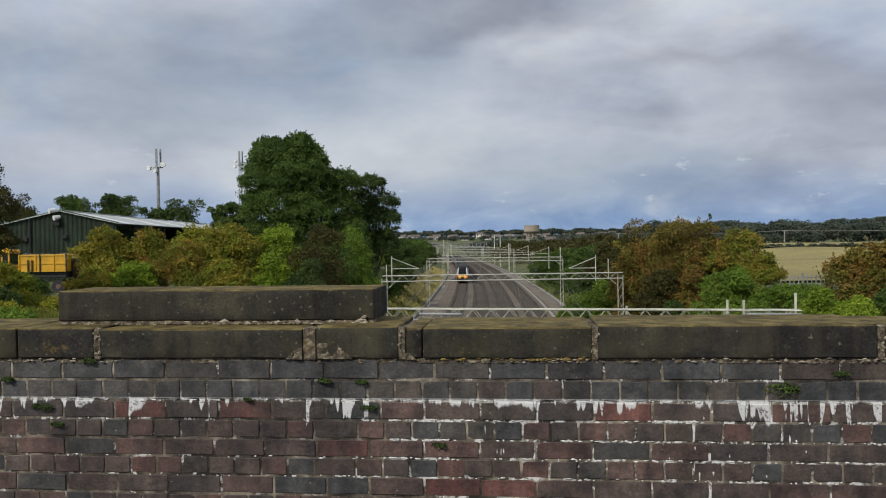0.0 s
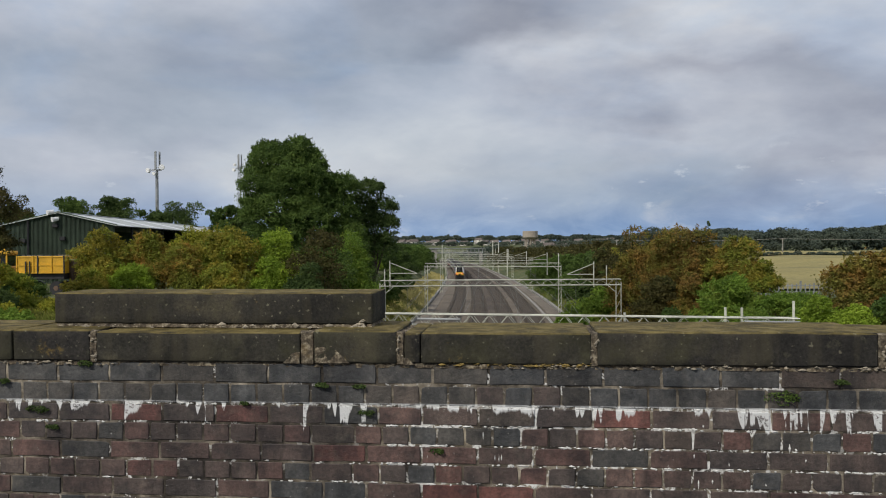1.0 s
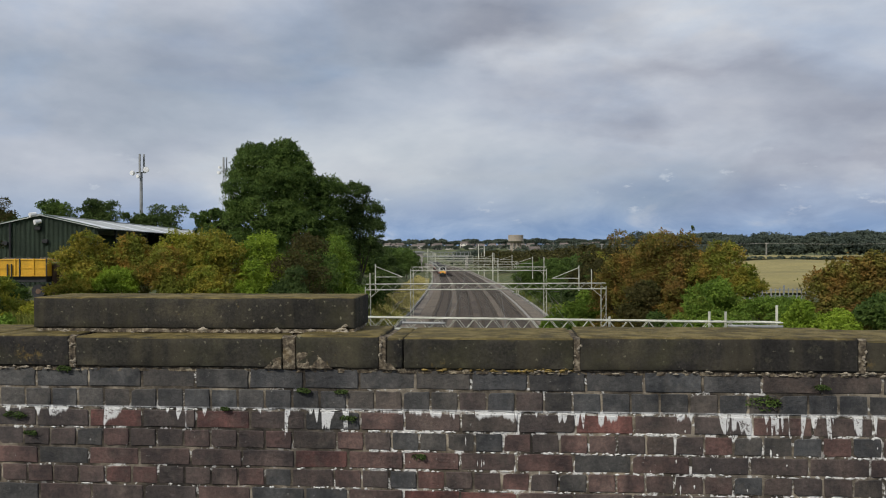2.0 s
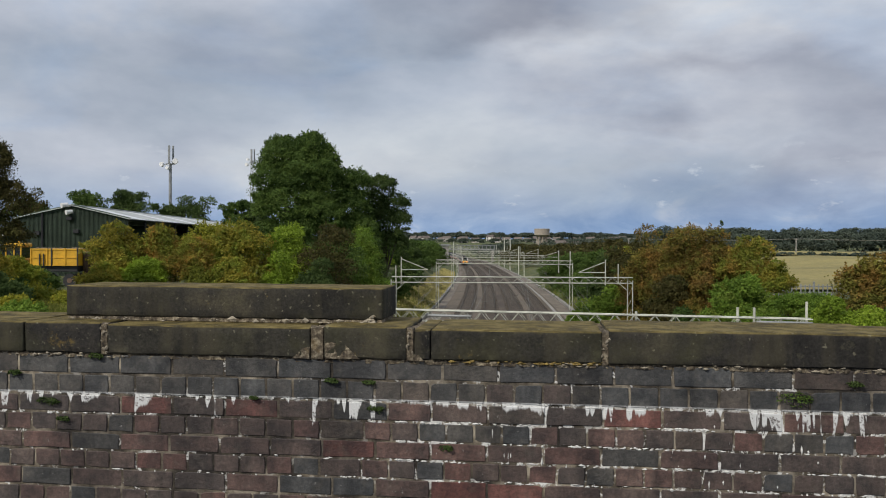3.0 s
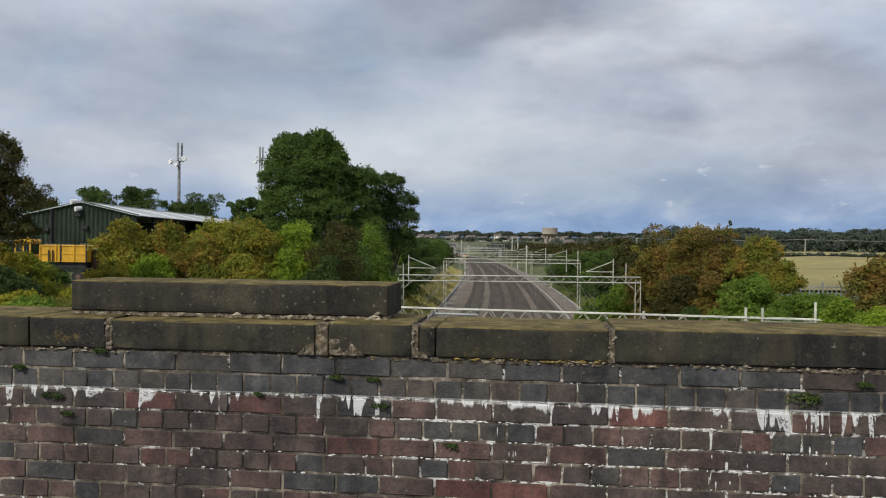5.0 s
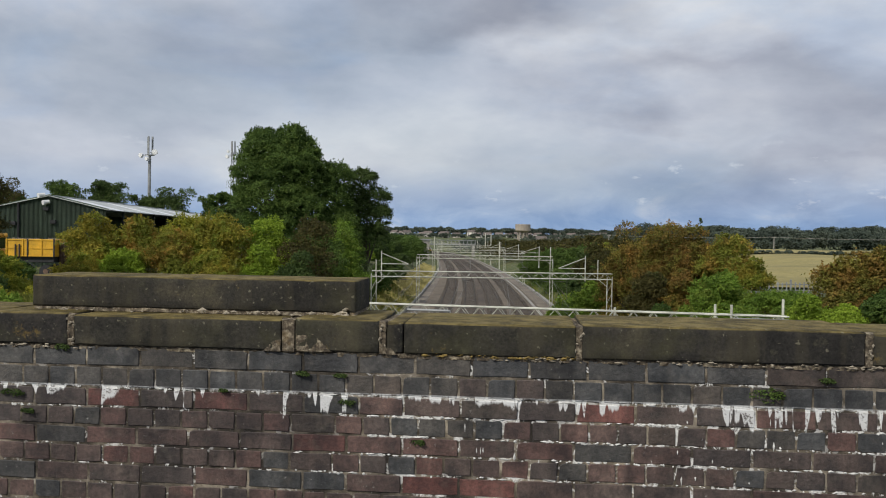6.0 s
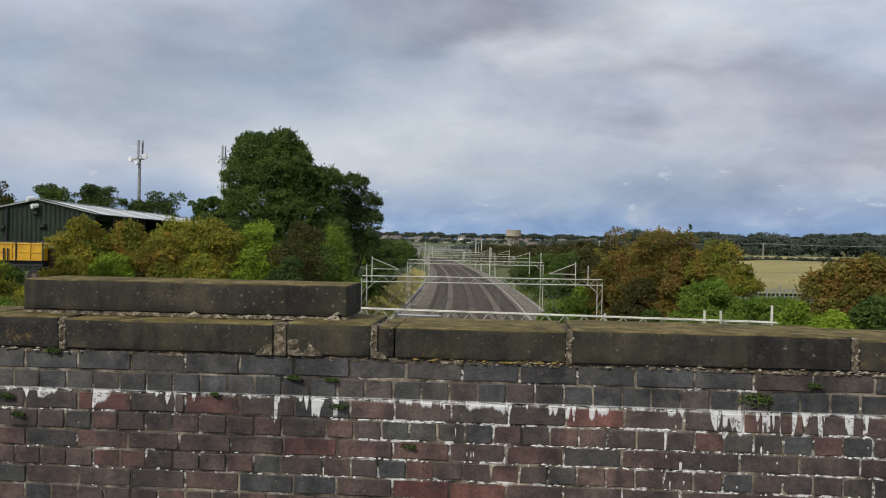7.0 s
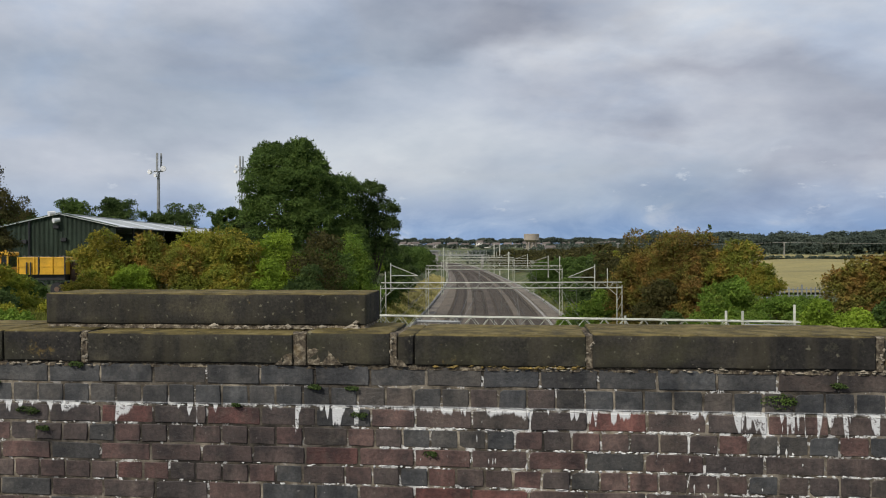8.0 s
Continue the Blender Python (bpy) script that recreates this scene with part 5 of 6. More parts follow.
# ---------------------------------------------------------------- yard
def build_shed():
    # gable towards the bridge; the long side runs away along the line
    s = thing("shed", -46.4, 80, 0, 9.0, "long dark green corrugated metal shed with pale roof", "shed")
    half, length, eave, ridge, floor = 5.45, 78.0, 3.85, 5.1, -2.3
    part("wall", corrugated((-half, 0, floor), (-half, length, floor), eave), M_GREENSHEET, s, "green corrugated side wall")
    part("wall", corrugated((half, 0, floor), (half, length, floor), 0.9), M_GREENSHEET, s, "low green corrugated side wall under an open bay")
    for k in range(14):
        part("post", one_box(half - 0.25, half - 0.05, 0.05 + k * 5.98, 0.25 + k * 5.98, floor, eave - 0.05), M_DARK, s, "dark steel post")
    bm = corrugated((-half, 0, floor), (half, 0, floor), eave, lambda f: ridge - abs(f - 0.5) * 2 * (ridge - eave))
    part("gable", bm, M_GREENSHEET, s, "green corrugated gable wall")
    part("gable", one_box(-half, half, length - 0.1, length, floor, eave), M_GREENSHEET, s)
    for sg in (-1, 1):
        n = 26
        for i in range(n):
            y0, y1 = -0.3 + (length + 0.6) * i / n, -0.3 + (length + 0.6) * (i + 1) / n - 0.02
            bm = bmesh.new()
            a = [(0, y0, ridge + 0.08), (0, y1, ridge + 0.08), (sg * (half + 0.35), y1, eave - 0.0), (sg * (half + 0.35), y0, eave - 0.0)]
            top = [bm.verts.new(p) for p in a]
            low = [bm.verts.new((p[0], p[1], p[2] - 0.07)) for p in a]
            bm.faces.new(top), bm.faces.new(low[::-1])
            for k in range(4):
                bm.faces.new((top[k], low[k], low[(k + 1) % 4], top[(k + 1) % 4]))
            bmesh.ops.recalc_face_normals(bm, faces=bm.faces[:])
            part("roof_panel", bm, M_ROOFLIGHT if i % 4 == 1 else M_ROOF, s)
    part("ridge_cap", one_box(-0.25, 0.25, -0.35, length + 0.35, ridge + 0.07, ridge + 0.14, bev=0.02), M_ROOF, s)
    part("bargeboard", sloped_bar((-half - 0.3, -0.12, eave), (0, -0.12, ridge + 0.1)), M_GREENSHEET, s)
    part("bargeboard", sloped_bar((half + 0.3, -0.12, eave), (0, -0.12, ridge + 0.1)), M_GREENSHEET, s)
    part("gutter", one_box(half + 0.3, half + 0.45, -0.3, length, eave - 0.12, eave - 0.02, bev=0.02), M_DARK, s)
    part("downpipe", one_rod((-2.95, -0.12, floor), (-2.95, -0.12, 4.4), 0.11), M_DARK, s, "dark downpipe")
    for x, z, m in ((-0.55, 5.25, M_WHITE), (-0.1, 4.55, M_WHITE)):
        bm = one_rod((x + 0.1, -0.1, z), (x - 0.35, -0.55, z - 0.12), 0.2, 0.26, n=10)
        part("floodlight", bm, m, s, "white floodlight on the gable")
    for x, z in ((-0.25, 3.85), (0.45, 2.55), (-3.4, 2.35)):
        bm = one_box(x - 0.28, x + 0.28, -0.35, -0.05, z - 0.2, z + 0.2, bev=0.05)
        part("wall_lamp", bm, M_DARK, s, "dark wall lamp")
    # lower green store at its side
    a = thing("lean_to_store", -52.8, 76, 0, 9.0, "dark green store with small white lamps", "shed")
    part("wall", one_box(-6.0, 0.3, 0, 6, -2.3, 2.8, bev=0.02), M_GREENSHEET, a)
    part("roof", one_box(-6.3, 0.5, -0.3, 6.3, 2.8, 2.95, bev=0.02), M_ROOF, a)
    for x in (-1.6, -1.2, 0.5, 1.4):
        part("lamp", one_box(x, x + 0.32, -0.25, -0.02, 1.95, 2.15, bev=0.03), M_WHITE, a, "small white lamp")


def corrugated(a, b, top, profile=None):
    """A ribbed metal wall from a to b, up to top or a profile of it."""
    a, b = Vector(a), Vector(b)
    d = (b - a)
    n = int(d.length / 0.45)
    side = Vector((d.y, -d.x, 0)).normalized() * 0.06
    bm = bmesh.new()
    prev = None
    for i in range(n * 4 + 1):
        f = i / (n * 4)
        p = a + d * f + (side if i % 4 in (1, 2) else Vector())
        zt = profile(f) if profile else top
        pair = (bm.verts.new(p), bm.verts.new((p.x, p.y, zt)))
        if prev:
            bm.faces.new((prev[0], pair[0], pair[1], prev[1]))
        prev = pair
    bmesh.ops.solidify(bm, geom=bm.faces[:], thickness=0.04)
    return bm


def sloped_bar(a, b):
    bm = bmesh.new()
    rod(bm, a, b, 0.10, n=4)
    return bm


def build_yard():
    # yellow high-sided tipping trailer behind the bushes
    x, w, top = -36.25, 3.6, 1.0
    z = ground_z(x, 60)
    t = thing("tipper_trailer", x, 60, 0, 4, "yellow ribbed steel tipping trailer parked in the yard", "trailer")
    part("body", one_box(-w / 2, w / 2, 0, 2.2, -0.30, top, bev=0.03), M_YELLOW, t)
    for px, mat in ((-w / 2, M_YELLOW), (-0.55, M_YELLOW), (-0.2, M_DARK), (0.85, M_YELLOW), (w / 2, M_DARK)):
        part("rib", one_box(px - 0.05, px + 0.05, -0.07, 0.0, -0.30, top + 0.03, bev=0.01), mat, t)
    for zz in (top - 0.06, 0.32, -0.26):
        part("rail", one_box(-w / 2, w / 2, -0.05, 0.002, zz - 0.035, zz + 0.035), M_YELLOW, t)
    for px in (-1.1, -0.8):
        part("ladder_rail", one_box(px - 0.04, px + 0.04, -0.12, -0.06, -0.30, 0.62), M_DARK, t)
    part("load", rough_heap(w, top), M_LUMP, t, "pale load just above the sides")
    part("chassis", one_box(-w / 2 + 0.1, w / 2 - 0.1, 0.2, 2.0, -0.75, -0.30, bev=0.03), M_DARK, t)
    for px in (-w / 2 + 0.7, w / 2 - 0.7):
        for py in (0.15, 1.75):
            wheel = part("wheel", one_rod((px, py, z + 0.5), (px, py + 0.3, z + 0.5), 0.52, n=16), M_DARK, t, "dark rubber tyre")
            part("hub", one_rod((px, py - 0.03, z + 0.5), (px, py + 0.02, z + 0.5), 0.2, n=10), M_BROWN, wheel)
    # yellow loader with a glazed cab beside it
    x = -39.6
    z = ground_z(x, 60)
    t = thing("wheel_loader", x, 60, 0, 6, "yellow wheel loader with a dark glazed cab", "loader")
    part("roof", one_box(-0.72, 0.72, 0, 1.6, 1.08, 1.42, bev=0.09), M_YELLOW, t, "yellow cab roof")
    part("cab_glass", one_box(-0.55, 0.55, 0.08, 1.5, 0.25, 1.08, bev=0.02), M_GLASS, t, "dark cab windows")
    for px in (-0.57, 0.05, 0.57):
        part("pillar", one_box(px - 0.05, px + 0.05, 0.02, 0.12, 0.2, 1.1), M_YELLOW, t)
    part("body", one_box(-0.75, 0.75, -0.05, 2.6, -0.75, 0.25, bev=0.06), M_YELLOW, t)
    part("beacon", one_rod((0.1, 0.7, 1.42), (0.1, 0.7, 1.56), 0.08, 0.06, n=10), M_TRAIN_YELLOW, t)
    for py in (0.1, 2.1):
        wheel = part("wheel", one_rod((-0.2, py - 0.3, z + 0.6), (-0.2, py, z + 0.6), 0.62, n=18), M_DARK, t, "dark rubber tyre")
        part("hub", one_rod((-0.2, py - 0.34, z + 0.6), (-0.2, py - 0.3, z + 0.6), 0.24, n=10), M_YELLOW, wheel)
    z = ground_z(-43.4, 60)
    h = thing("steel_container", -43.4, 60, z, 6, "grey-green ribbed steel container beside a loader", "container")
    part("body", corrugated((-1.2, 0, 0), (1.6, 0, 0), 1.2 - z), M_GREENSHEET, h)
    part("box", one_box(-1.2, 1.6, 0.05, 2.4, 0.0, 1.17 - z, bev=0.02), M_GREENSHEET, h)
    part("lid", one_box(-1.25, 1.65, -0.08, 2.45, 1.21 - z, 1.29 - z, bev=0.02), M_FENCE, h)
    z = ground_z(-33.5, 61)
    h = thing("steel_container", -33.5, 61, z, 6, "rusty brown steel container beside the trailers", "container")
    part("body", corrugated((-1.0, 0, 0), (1.4, 0, 0), 0.65 - z), M_BROWN, h)
    part("box", one_box(-1.0, 1.4, 0.05, 2.2, 0.0, 0.62 - z, bev=0.02), M_BROWN, h)
    part("lid", one_box(-1.05, 1.45, -0.08, 2.25, 0.66 - z, 0.76 - z, bev=0.02), M_OLIVE_PAINT, h)


M_OLIVE_PAINT = plain("faded_paint", (0.20, 0.17, 0.12), 0.7, 0, 0.3, 1.0)


def rough_heap(w, top):
    bm, rnd = bmesh.new(), random.Random(2)
    for k in range(36):
        lump(bm, (rnd.uniform(-w / 2 + .1, w / 2 - .1), rnd.uniform(0.1, 2.1), top - 0.02), (0.22, 0.2, rnd.uniform(.05, .14)), rnd)
    return bm


def radio_mast(x, y, top, style):
    z = ground_z(x, y)
    t = thing("radio_mast", x, y, z, 0, "slim grey radio mast with panel aerials and dishes", "mast", "radio masts")
    h = top - z
    if style == 0:
        part("pole", one_rod((0, 0, -0.3), (0, 0, h - 3.2), 0.34, 0.24, n=12), M_FENCE, t)
    else:
        bm = bmesh.new()
        for sx, sy in ((-1, -1), (1, -1), (0, 1)):
            rod(bm, (sx * 0.42, sy * 0.42, -0.3), (sx * 0.26, sy * 0.26, h - 2.5), 0.09, 0.07, n=5)
        k = int(h / 1.6)
        for i in range(k):
            for (ax, ay), (bx, by) in (((-1, -1), (1, -1)), ((1, -1), (0, 1)), ((0, 1), (-1, -1))):
                f0, f1 = i / k, (i + 1) / k
                w0, w1 = 0.42 - 0.16 * f0, 0.42 - 0.16 * f1
                rod(bm, (ax * w0, ay * w0, f0 * (h - 2.5)), (bx * w1, by * w1, f1 * (h - 2.5)), 0.035, n=3)
        part("lattice", bm, M_FENCE, t)
    bm = bmesh.new()
    for a in range(8):
        q, p = a * math.pi / 4, (a + 1) * math.pi / 4
        rod(bm, (math.cos(q) * .8, math.sin(q) * .8, h - 3.2), (math.cos(p) * .8, math.sin(p) * .8, h - 3.2), 0.06, n=4)
    part("head_ring", bm, M_FENCE, t)
    for a in range(3):
        q = a * 2.094 + 0.5
        cx, cy = math.cos(q) * 0.45, math.sin(q) * 0.45
        part("panel_aerial", one_box(cx - 0.14, cx + 0.14, cy - 0.1, cy + 0.1, h - 3.2, h, bev=0.03), M_FENCE, t)
    for dx, dz, rr in (((-1.25, -3.3, 0.42), (1.05, -2.75, 0.5), (-0.2, -3.9, 0.32)) if style == 0 else ((-1.1, -3.6, 0.4), (0.7, -5.6, 0.34), (-0.9, -2.4, 0.3))):
        bm = one_rod((dx, -0.35, h + dz), (dx + 0.12 * (1 if dx > 0 else -1), -0.75, h + dz), rr, rr * 0.92, n=16)
        rod(bm, (0, 0, h + dz), (dx, -0.35, h + dz), 0.06, n=4)
        part("dish", bm, M_WHITE, t, "white dish aerial", True)


# ---------------------------------------------------------------- fields and distance
def build_distance():
    # stubble field beyond the palisade
    def sheet(name, xs, ys, lift, mat, label):
        verts = [(x, y, ground_z(x, y) + lift) for y in ys for x in xs]
        n = len(xs)
        faces = [(j * n + i, j * n + i + 1, (j + 1) * n + i + 1, (j + 1) * n + i) for j in range(len(ys) - 1) for i in range(n - 1)]
        tagged(from_arrays(name, verts, faces, mat, smooth=True), label, "field", kind="structure")

    sheet("field", [20 + 8 * i for i in range(36)], [78 + 8 * i for i in range(28)], 0.22, M_STUBBLE, "pale stubble field behind a palisade fence")
    sheet("field", [60 + 20 * i for i in range(32)], [318 + 20 * i for i in range(9)], 0.5, M_STUBBLE, "far strip of pale harvested field")
    # palisade fence
    f = thing("palisade_fence", label="grey steel palisade fence along the field", category="fence")
    for i in range(58):
        x = 16 + 0.36 * i
        y = 71 + 0.12 * (x - 20)
        z = ground_z(x, y)
        part("pale", one_box(x - 0.05, x + 0.05, y - 0.015, y + 0.015, z - 0.1, z + 0.92 + 0.03 * math.sin(i * 3)), M_FENCE, f)
        if i % 6 == 0:
            part("post", one_box(x - 0.07, x + 0.07, y + 0.02, y + 0.14, z - 0.2, z + 1.15, bev=0.01), M_FENCE, f)
    for dz in (0.25, 0.75):
        bm = bmesh.new()
        rod(bm, (16, 70.54, ground_z(16, 70.5) + dz), (36.5, 73.0, ground_z(36.5, 73) + dz), 0.035, n=4)
        part("rail", bm, M_FENCE, f)

    def wood(name, spots, mat, label, count, size, seed):
        lumps = []
        rnd = random.Random(seed)
        for x0, x1, y, h, n in spots:
            for i in range(n):
                x = x0 + (x1 - x0) * (i + rnd.random()) / n
                yy = y + rnd.uniform(-8, 8)
                hh = h * rnd.uniform(0.65, 1.15)
                z = ground_z(x, yy)
                lumps.append((x, yy, z + hh * 0.5, hh * rnd.uniform(.6, 1.3), hh * .6, hh * 0.52))
        ob = blades_object(name, leaves(lumps, int(count * 1.7), size, seed), mat)
        tagged(ob, label, "woods", kind="stuff")

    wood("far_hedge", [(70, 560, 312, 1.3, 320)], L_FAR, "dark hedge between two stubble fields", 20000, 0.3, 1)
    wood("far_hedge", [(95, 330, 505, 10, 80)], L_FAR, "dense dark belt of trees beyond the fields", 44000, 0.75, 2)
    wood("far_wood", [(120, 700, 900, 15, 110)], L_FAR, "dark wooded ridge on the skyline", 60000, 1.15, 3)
    wood("far_wood", [(-420, -98, 700, 9, 54), (-160, -74, 560, 7, 20), (-40, 130, 560, 7, 36), (-30, 160, 480, 6, 40)], L_FAR, "green trees round a distant town, haze put into their colour", 40000, 0.8, 4)
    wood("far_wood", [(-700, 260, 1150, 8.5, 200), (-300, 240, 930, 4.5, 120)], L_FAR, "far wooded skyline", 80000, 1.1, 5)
    wood("far_trees", [(-70, -40, 245, 7.5, 12), (-75, -50, 300, 8, 12), (-90, -50, 380, 8, 14), (-64, -52, 415, 7, 8)], L_OAK, "green trees and scrub along the railway", 24000, 0.42, 6)
    wood("far_trees", [(4, 40, 210, 6, 16), (-6, 30, 290, 6, 16), (-15, 40, 380, 7, 20)], L_EDGE, "brownish trees and scrub along the railway", 30000, 0.40, 7)
    # water tower
    zt = ground_z(3, 600)
    t = thing("water_tower", 2.8, 600, zt, 6, "pale concrete water tower with a broad round tank", "water tower")
    top = 11.9 - zt
    bm = bmesh.new()
    ring = [(4.7, top), (5.4, top - 0.15), (5.4, top - 4.4), (5.1, top - 4.8), (3.2, top - 5.8)]
    loops = [[bm.verts.new((r * math.cos(a * math.pi / 16), r * math.sin(a * math.pi / 16), z)) for a in range(32)] for r, z in ring]
    for p, q in zip(loops, loops[1:]):
        for i in range(32):
            bm.faces.new((p[i], q[i], q[(i + 1) % 32], p[(i + 1) % 32]))
    bm.faces.new(loops[0]), bm.faces.new(loops[-1][::-1])
    part("tank", bm, M_CONCRETE, t)
    part("tank_rim", one_rod((0, 0, top - 4.45), (0, 0, top - 4.1), 5.55, n=32), M_CONCRETE, t)
    part("shaft", one_rod((0, 0, -1), (0, 0, top - 5.2), 1.2, n=16), M_CONCRETE, t)
    for a in range(8):
        q = a * math.pi / 4
        part("column", one_rod((4.2 * math.cos(q), 4.2 * math.sin(q), -1), (3.4 * math.cos(q), 3.4 * math.sin(q), top - 5.2), 0.35, n=8), M_CONCRETE, t)
    # houses of the town
    rnd = random.Random(14)
    proto = house()
    spots = [(x, 1000 + rnd.uniform(-90, 60)) for x in np.linspace(-220, 230, 40)] + [(x, 760 + rnd.uniform(-20, 20)) for x in np.linspace(20, 90, 10)]
    for i, (x, y) in enumerate(spots):
        m = pose(float(x), float(y), ground_z(float(x), float(y)) + rnd.uniform(-3.2, -0.2), 0, 0, rnd.uniform(-40, 40))
        if i == 0:
            proto.matrix_basis = m
        else:
            copy_thing(proto, m)
    # low works building beside the line, far off
    z = ground_z(-37, 332)
    b = thing("works_building", -38.5, 332, z, 8, "flat-roofed pale grey building beside the railway", "building")
    part("wall", one_box(-4.2, 3.4, 0, 8, -0.5, 0.4 - z), M_TROUGH, b)
    part("roof", one_box(-4.6, 3.8, -0.5, 8.4, 0.4 - z, 0.9 - z, bev=0.05), M_FENCE, b)
    for x in (-2.6, -0.6, 1.5):
        part("window", one_box(x - 0.6, x + 0.6, -0.06, 0.02, -2.2 - z, -0.6 - z), M_GLASS, b)
    br = thing("footbridge", mid(420), 420, RAIL, 8, "grey enclosed footbridge over the far tracks", "bridge")
    part("deck", one_box(-16, 12, -1.2, 1.2, 5.5, 6.15, bev=0.05), M_FENCE, br)
    part("roof", one_box(-16.4, 12.4, -1.5, 1.5, 7.8, 8.1, bev=0.05), M_FENCE, br)
    for i in range(15):
        part("post", one_box(-15.9 + 1.98 * i, -15.7 + 1.98 * i, -1.1, 1.1, 6.15, 7.8), M_FENCE, br)
    for x in (-15, 11):
        part("pier", one_box(x - 0.7, x + 0.7, -0.9, 0.9, -0.8, 5.6), M_TROUGH, br)
    # wooden pole with a line across the fields
    pts = [(40, 380), (117, 400), (200, 395), (300, 390), (420, 380)]
    tops = []
    for x, y in pts:
        z = ground_z(x, y)
        p = thing("power_pole", x, y, z, 0, "wooden power pole in the fields", "pole", "power poles")
        hh = 4.4 - z + 0.004 * (x - 117)
        part("post", one_rod((0, 0, -0.5), (0, 0, hh), 0.28, 0.2, n=8), M_TROUGH, p)
        part("crossarm", one_box(-1.0, 1.0, -0.12, 0.12, hh - 0.5, hh - 0.25), M_TROUGH, p)
        tops.append((x, y, z + hh - 0.2))
    w = thing("power_line", label="thin power line across the fields", category="power line")
    bm = bmesh.new()
    for a, b2 in zip(tops, tops[1:]):
        for k in range(8):
            f, g2 = k / 8, (k + 1) / 8
            q = [Vector(a).lerp(Vector(b2), s) - Vector((0, 0, 3.0 * s * (1 - s))) for s in (f, g2)]
            rod(bm, q[0], q[1], 0.09, n=3)
    part("wire", bm, M_TROUGH, w)


def house():
    h = thing("house", label="small pale rendered house with a tiled roof, far off", category="house", group="houses of the town")
    part("wall", one_box(-4.5, 4.5, -3.5, 3.5, -6, 5.2), M_HOUSE, h)
    bm = bmesh.new()
    v = [bm.verts.new(p) for p in ((-4.8, -3.9, 5.1), (4.8, -3.9, 5.1), (4.8, 3.9, 5.1), (-4.8, 3.9, 5.1), (-4.8, 0, 7.8), (4.8, 0, 7.8))]
    for f in ((0, 1, 5, 4), (2, 3, 4, 5), (0, 4, 3), (1, 2, 5), (0, 3, 2, 1)):
        bm.faces.new([v[i] for i in f])
    roof = part("roof", bm, M_TILE, h)
    part("chimney", one_box(2.6, 3.4, -0.4, 0.4, 7.0, 8.8), M_TILE, roof)
    for x in (-2.6, 2.4):
        for z in (0.9, 3.4):
            win = part("window", one_box(x - 0.7, x + 0.7, -3.56, -3.5, z, z + 1.2), M_GLASS, h)
            part("sill", one_box(x - 0.8, x + 0.8, -3.66, -3.56, z - 0.1, z), M_WHITE, win)
    return h


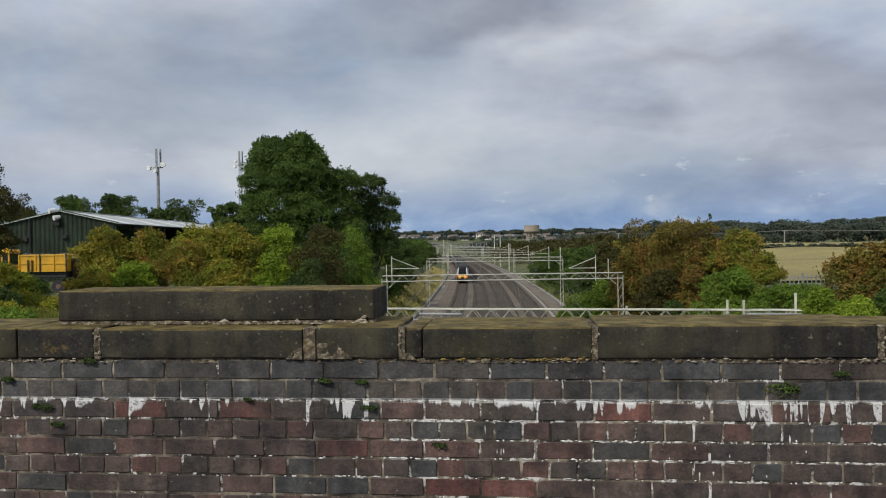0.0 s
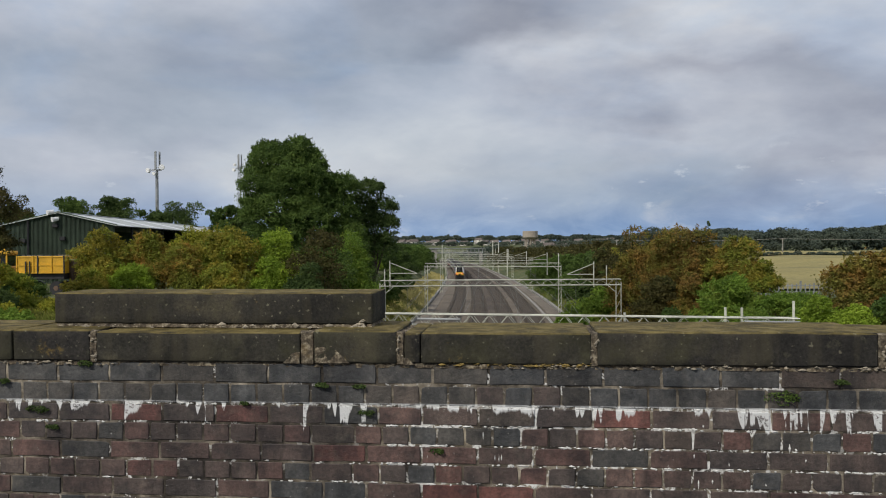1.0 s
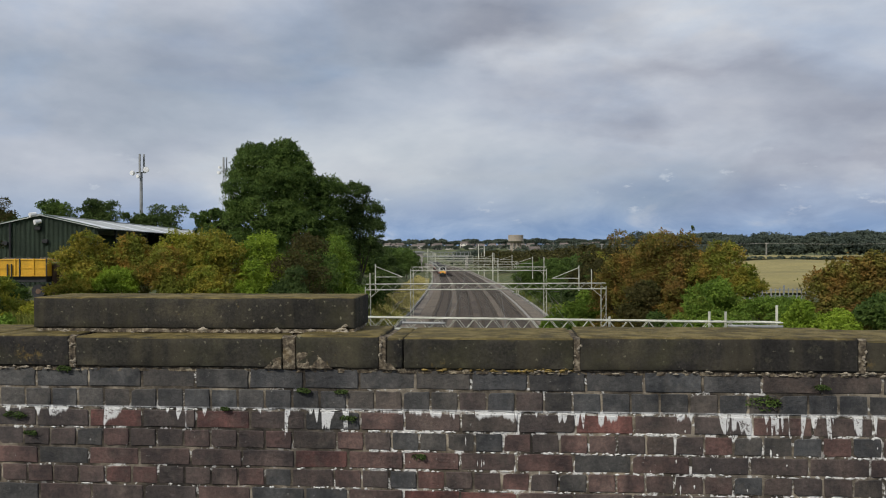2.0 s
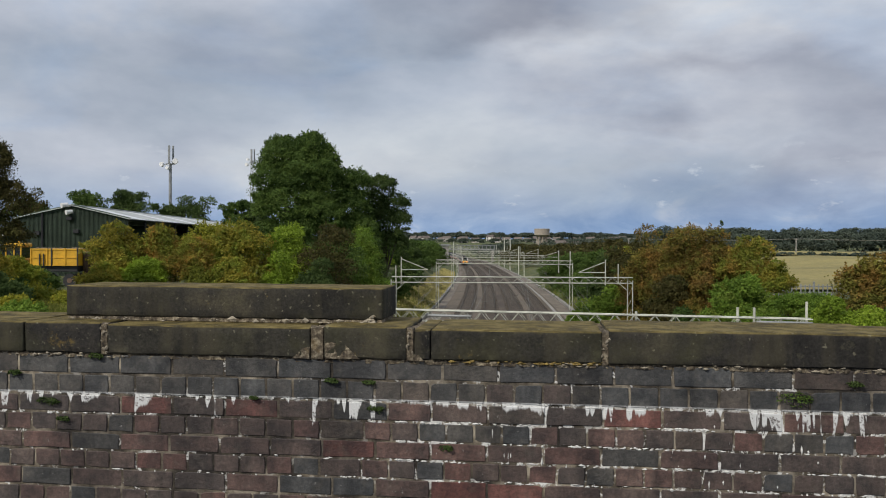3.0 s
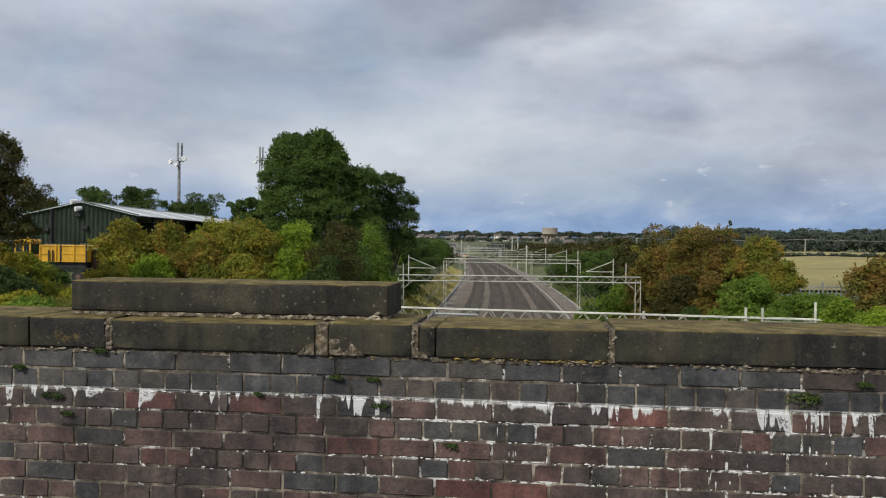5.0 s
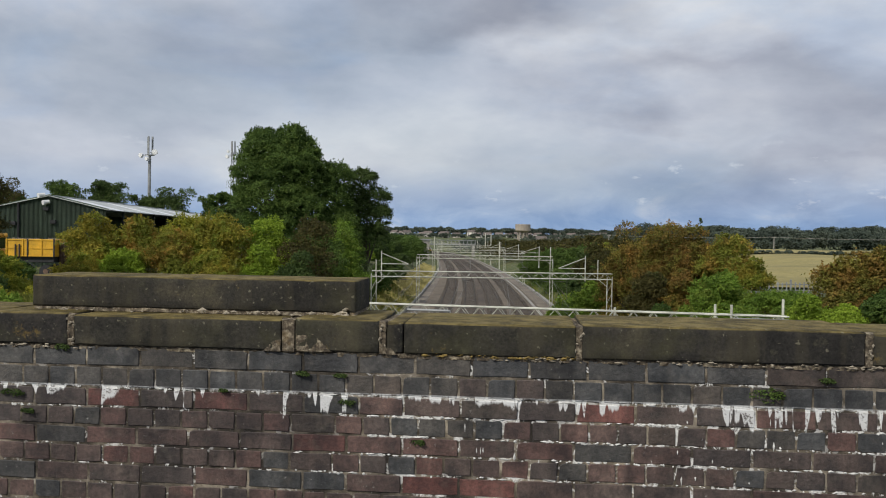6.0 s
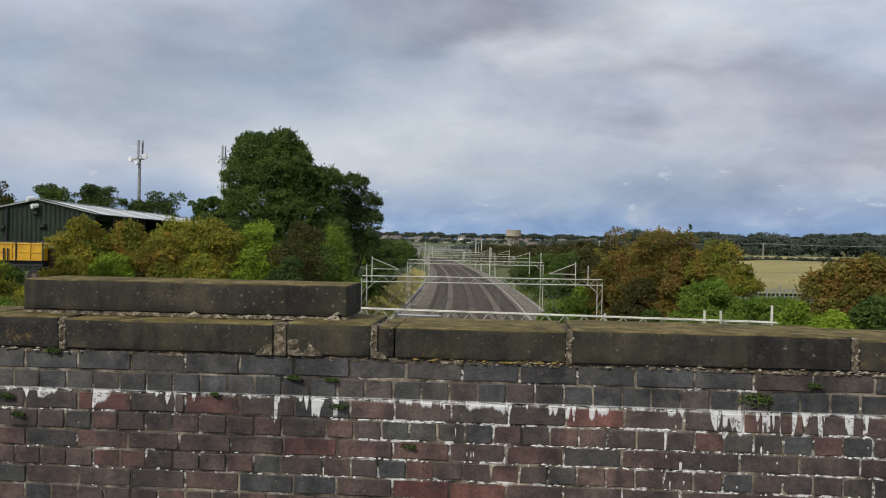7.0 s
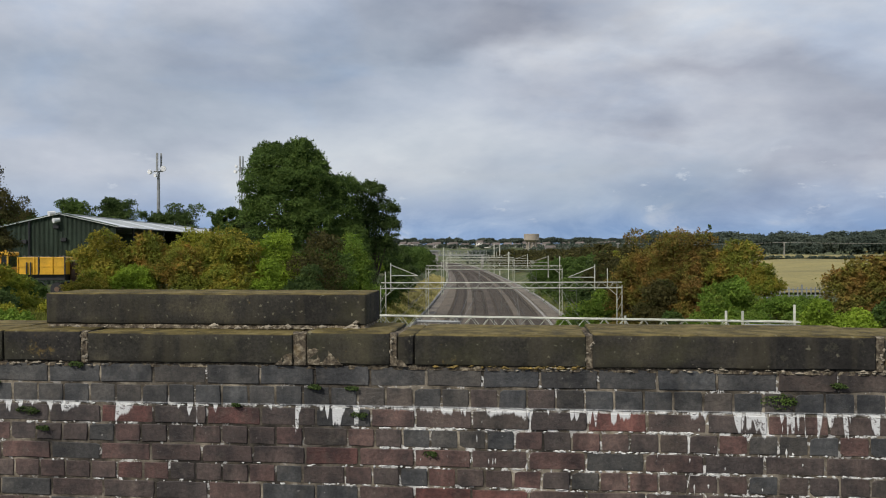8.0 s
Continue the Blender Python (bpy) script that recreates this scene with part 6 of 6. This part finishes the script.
# ---------------------------------------------------------------- the train
def coach(last):
    c = thing("train_coach", label="tail coach of a passenger train with a yellow cab end" if last else "silver and red passenger train coach with a dark roof", category="train coach", group="train")
    L = 23.6
    # section: width 2.73, rounded roof
    prof = [(-1.30, 0.95), (-1.365, 1.4), (-1.365, 2.2), (-1.24, 3.2), (-1.0, 3.5), (-0.6, 3.66), (0.6, 3.66), (1.0, 3.5), (1.24, 3.2), (1.365, 2.2), (1.365, 1.4), (1.30, 0.95)]
    stations = [(0.0, 1.0, 0.0), (L, 1.0, 0.0)]
    if last:
        stations = [(0.0, 0.80, 0.0), (0.35, 0.90, 0.0), (1.4, 0.985, 0.0), (2.6, 1.0, 0.0), (L, 1.0, 0.0)]
    bm = bmesh.new()
    loops = []
    for y, k, _ in stations:
        ring = []
        for x, z in prof:
            back = max(0.0, (z - 1.9)) * 0.75 if last and y < 2 else 0.0
            ring.append(bm.verts.new((x * k, y + back * (1 - y / 2.6 if last else 0), 0.95 + (z - 0.95) * (0.5 + 0.5 * k))))
        loops.append(ring)
    n = len(prof)
    for p, q in zip(loops, loops[1:]):
        for i in range(n):
            f = bm.faces.new((p[i], p[(i + 1) % n], q[(i + 1) % n], q[i]))
            f.material_index = 1 if 3 <= i <= 7 else (2 if i in (0, 10, 11) else 0)
    f = bm.faces.new(loops[0])
    f.material_index = 1
    bm.faces.new(loops[-1][::-1])
    bmesh.ops.recalc_face_normals(bm, faces=bm.faces[:])
    body = part("body", bm, [M_TRAIN_SILVER, M_TRAIN_DARK, M_TRAIN_RED, M_TRAIN_YELLOW], c)
    for sx in (-1, 1):
        for i in range(9):
            y = 4.0 + i * 2.1
            part("window", one_box(sx * 1.35 - 0.02, sx * 1.35 + 0.02, y - 0.8, y + 0.8, 1.95, 2.65), M_GLASS, body)
    part("underframe", one_box(-1.15, 1.15, 2.0 if last else 0.3, L - 0.3, 0.35, 0.96), M_DARK, c)
    if last:
        part("valance", one_box(-1.1, 1.1, 0.15, 2.0, 0.28, 0.94, bev=0.08), M_DARK, c)
        bm = bmesh.new()
        v = [bm.verts.new(p) for p in ((-0.88, 0.18, 2.1), (0.88, 0.18, 2.1), (0.72, 1.02, 3.2), (-0.72, 1.02, 3.2))]
        bm.faces.new(v)
        bmesh.ops.solidify(bm, geom=bm.faces[:], thickness=0.06)
        bmesh.ops.translate(bm, verts=bm.verts[:], vec=(0, -0.16, 0))
        part("windscreen", bm, M_GLASS, c, "dark raked windscreen")
        part("nose_panel", one_box(-0.92, 0.92, -0.06, 0.3, 1.0, 1.85, bev=0.08), M_TRAIN_YELLOW, c, "yellow nose panel")
        for sx in (-1, 1):
            bm = bmesh.new()
            rod(bm, (sx * 1.02, 0.02, 1.75), (sx * 0.86, 1.0, 3.3), 0.11, 0.09, n=6)
            part("pillar", bm, M_WHITE, c, "white windscreen pillar")
            part("cheek", one_box(sx * 0.95 - 0.1, sx * 0.95 + 0.1, 0.0, 0.3, 1.0, 1.9, bev=0.04), M_TRAIN_YELLOW, c, "yellow panel beside the lamps")
            part("tail_lamp", one_rod((sx * 0.72, -0.10, 1.52), (sx * 0.72, 0.0, 1.52), 0.12, n=12), M_TAIL, c, "lit red tail lamp")
            part("marker_lamp", one_rod((sx * 0.45, -0.10, 1.5), (sx * 0.45, 0.0, 1.5), 0.12, n=12), M_WHITE, c, "unlit white lamp")
        part("coupler_cover", one_box(-0.35, 0.35, -0.12, 0.05, 0.9, 1.3, bev=0.05), M_DARK, c)
    for y in (3.6, L - 3.6):
        b = part("bogie", one_box(-1.0, 1.0, y - 1.6, y + 1.6, 0.4, 0.7, bev=0.05), M_DARK, c)
        for dy in (-1.25, 1.25):
            for sx in (-1, 1):
                part("wheel", one_rod((sx * 0.70, y + dy, 0.43), (sx * 0.82, y + dy, 0.43), 0.43, n=16), M_RAIL, b)
    return c


def track_pose(s_y):
    """On the outer track, at the distance s_y along the bend."""
    tr = TRACKS[0]
    q = bend(s_y)
    k = 1 / math.sqrt(1 + q * q)
    return pose(mid(s_y) + tr * k, s_y - tr * q * k, RAIL, 0, 0, math.degrees(math.atan(-q)))


build_ground()
build_line()
build_bridge()
build_overhead()
build_shed()
build_yard()
radio_mast(-63.3, 140, 18.2, 0)
radio_mast(-66.0, 190, 23.1, 1)
build_distance()
COACHES = [coach(True)]
first = coach(False)
COACHES.append(first)
for _ in range(5):
    COACHES.append(copy_thing(first, Matrix()))
build_trees()
build_bushes()
build_grass()
build_upper_stone()
build_wall_weeds()
build_parapet()


def motions():
    """The train runs away round the bend at a steady 53 metres a second."""
    for i, c in enumerate(COACHES):
        walk(c, [(0.5 * k, track_pose(183.0 + 23.9 * i + 53.0 * 0.5 * k)) for k in range(17)])


motions()
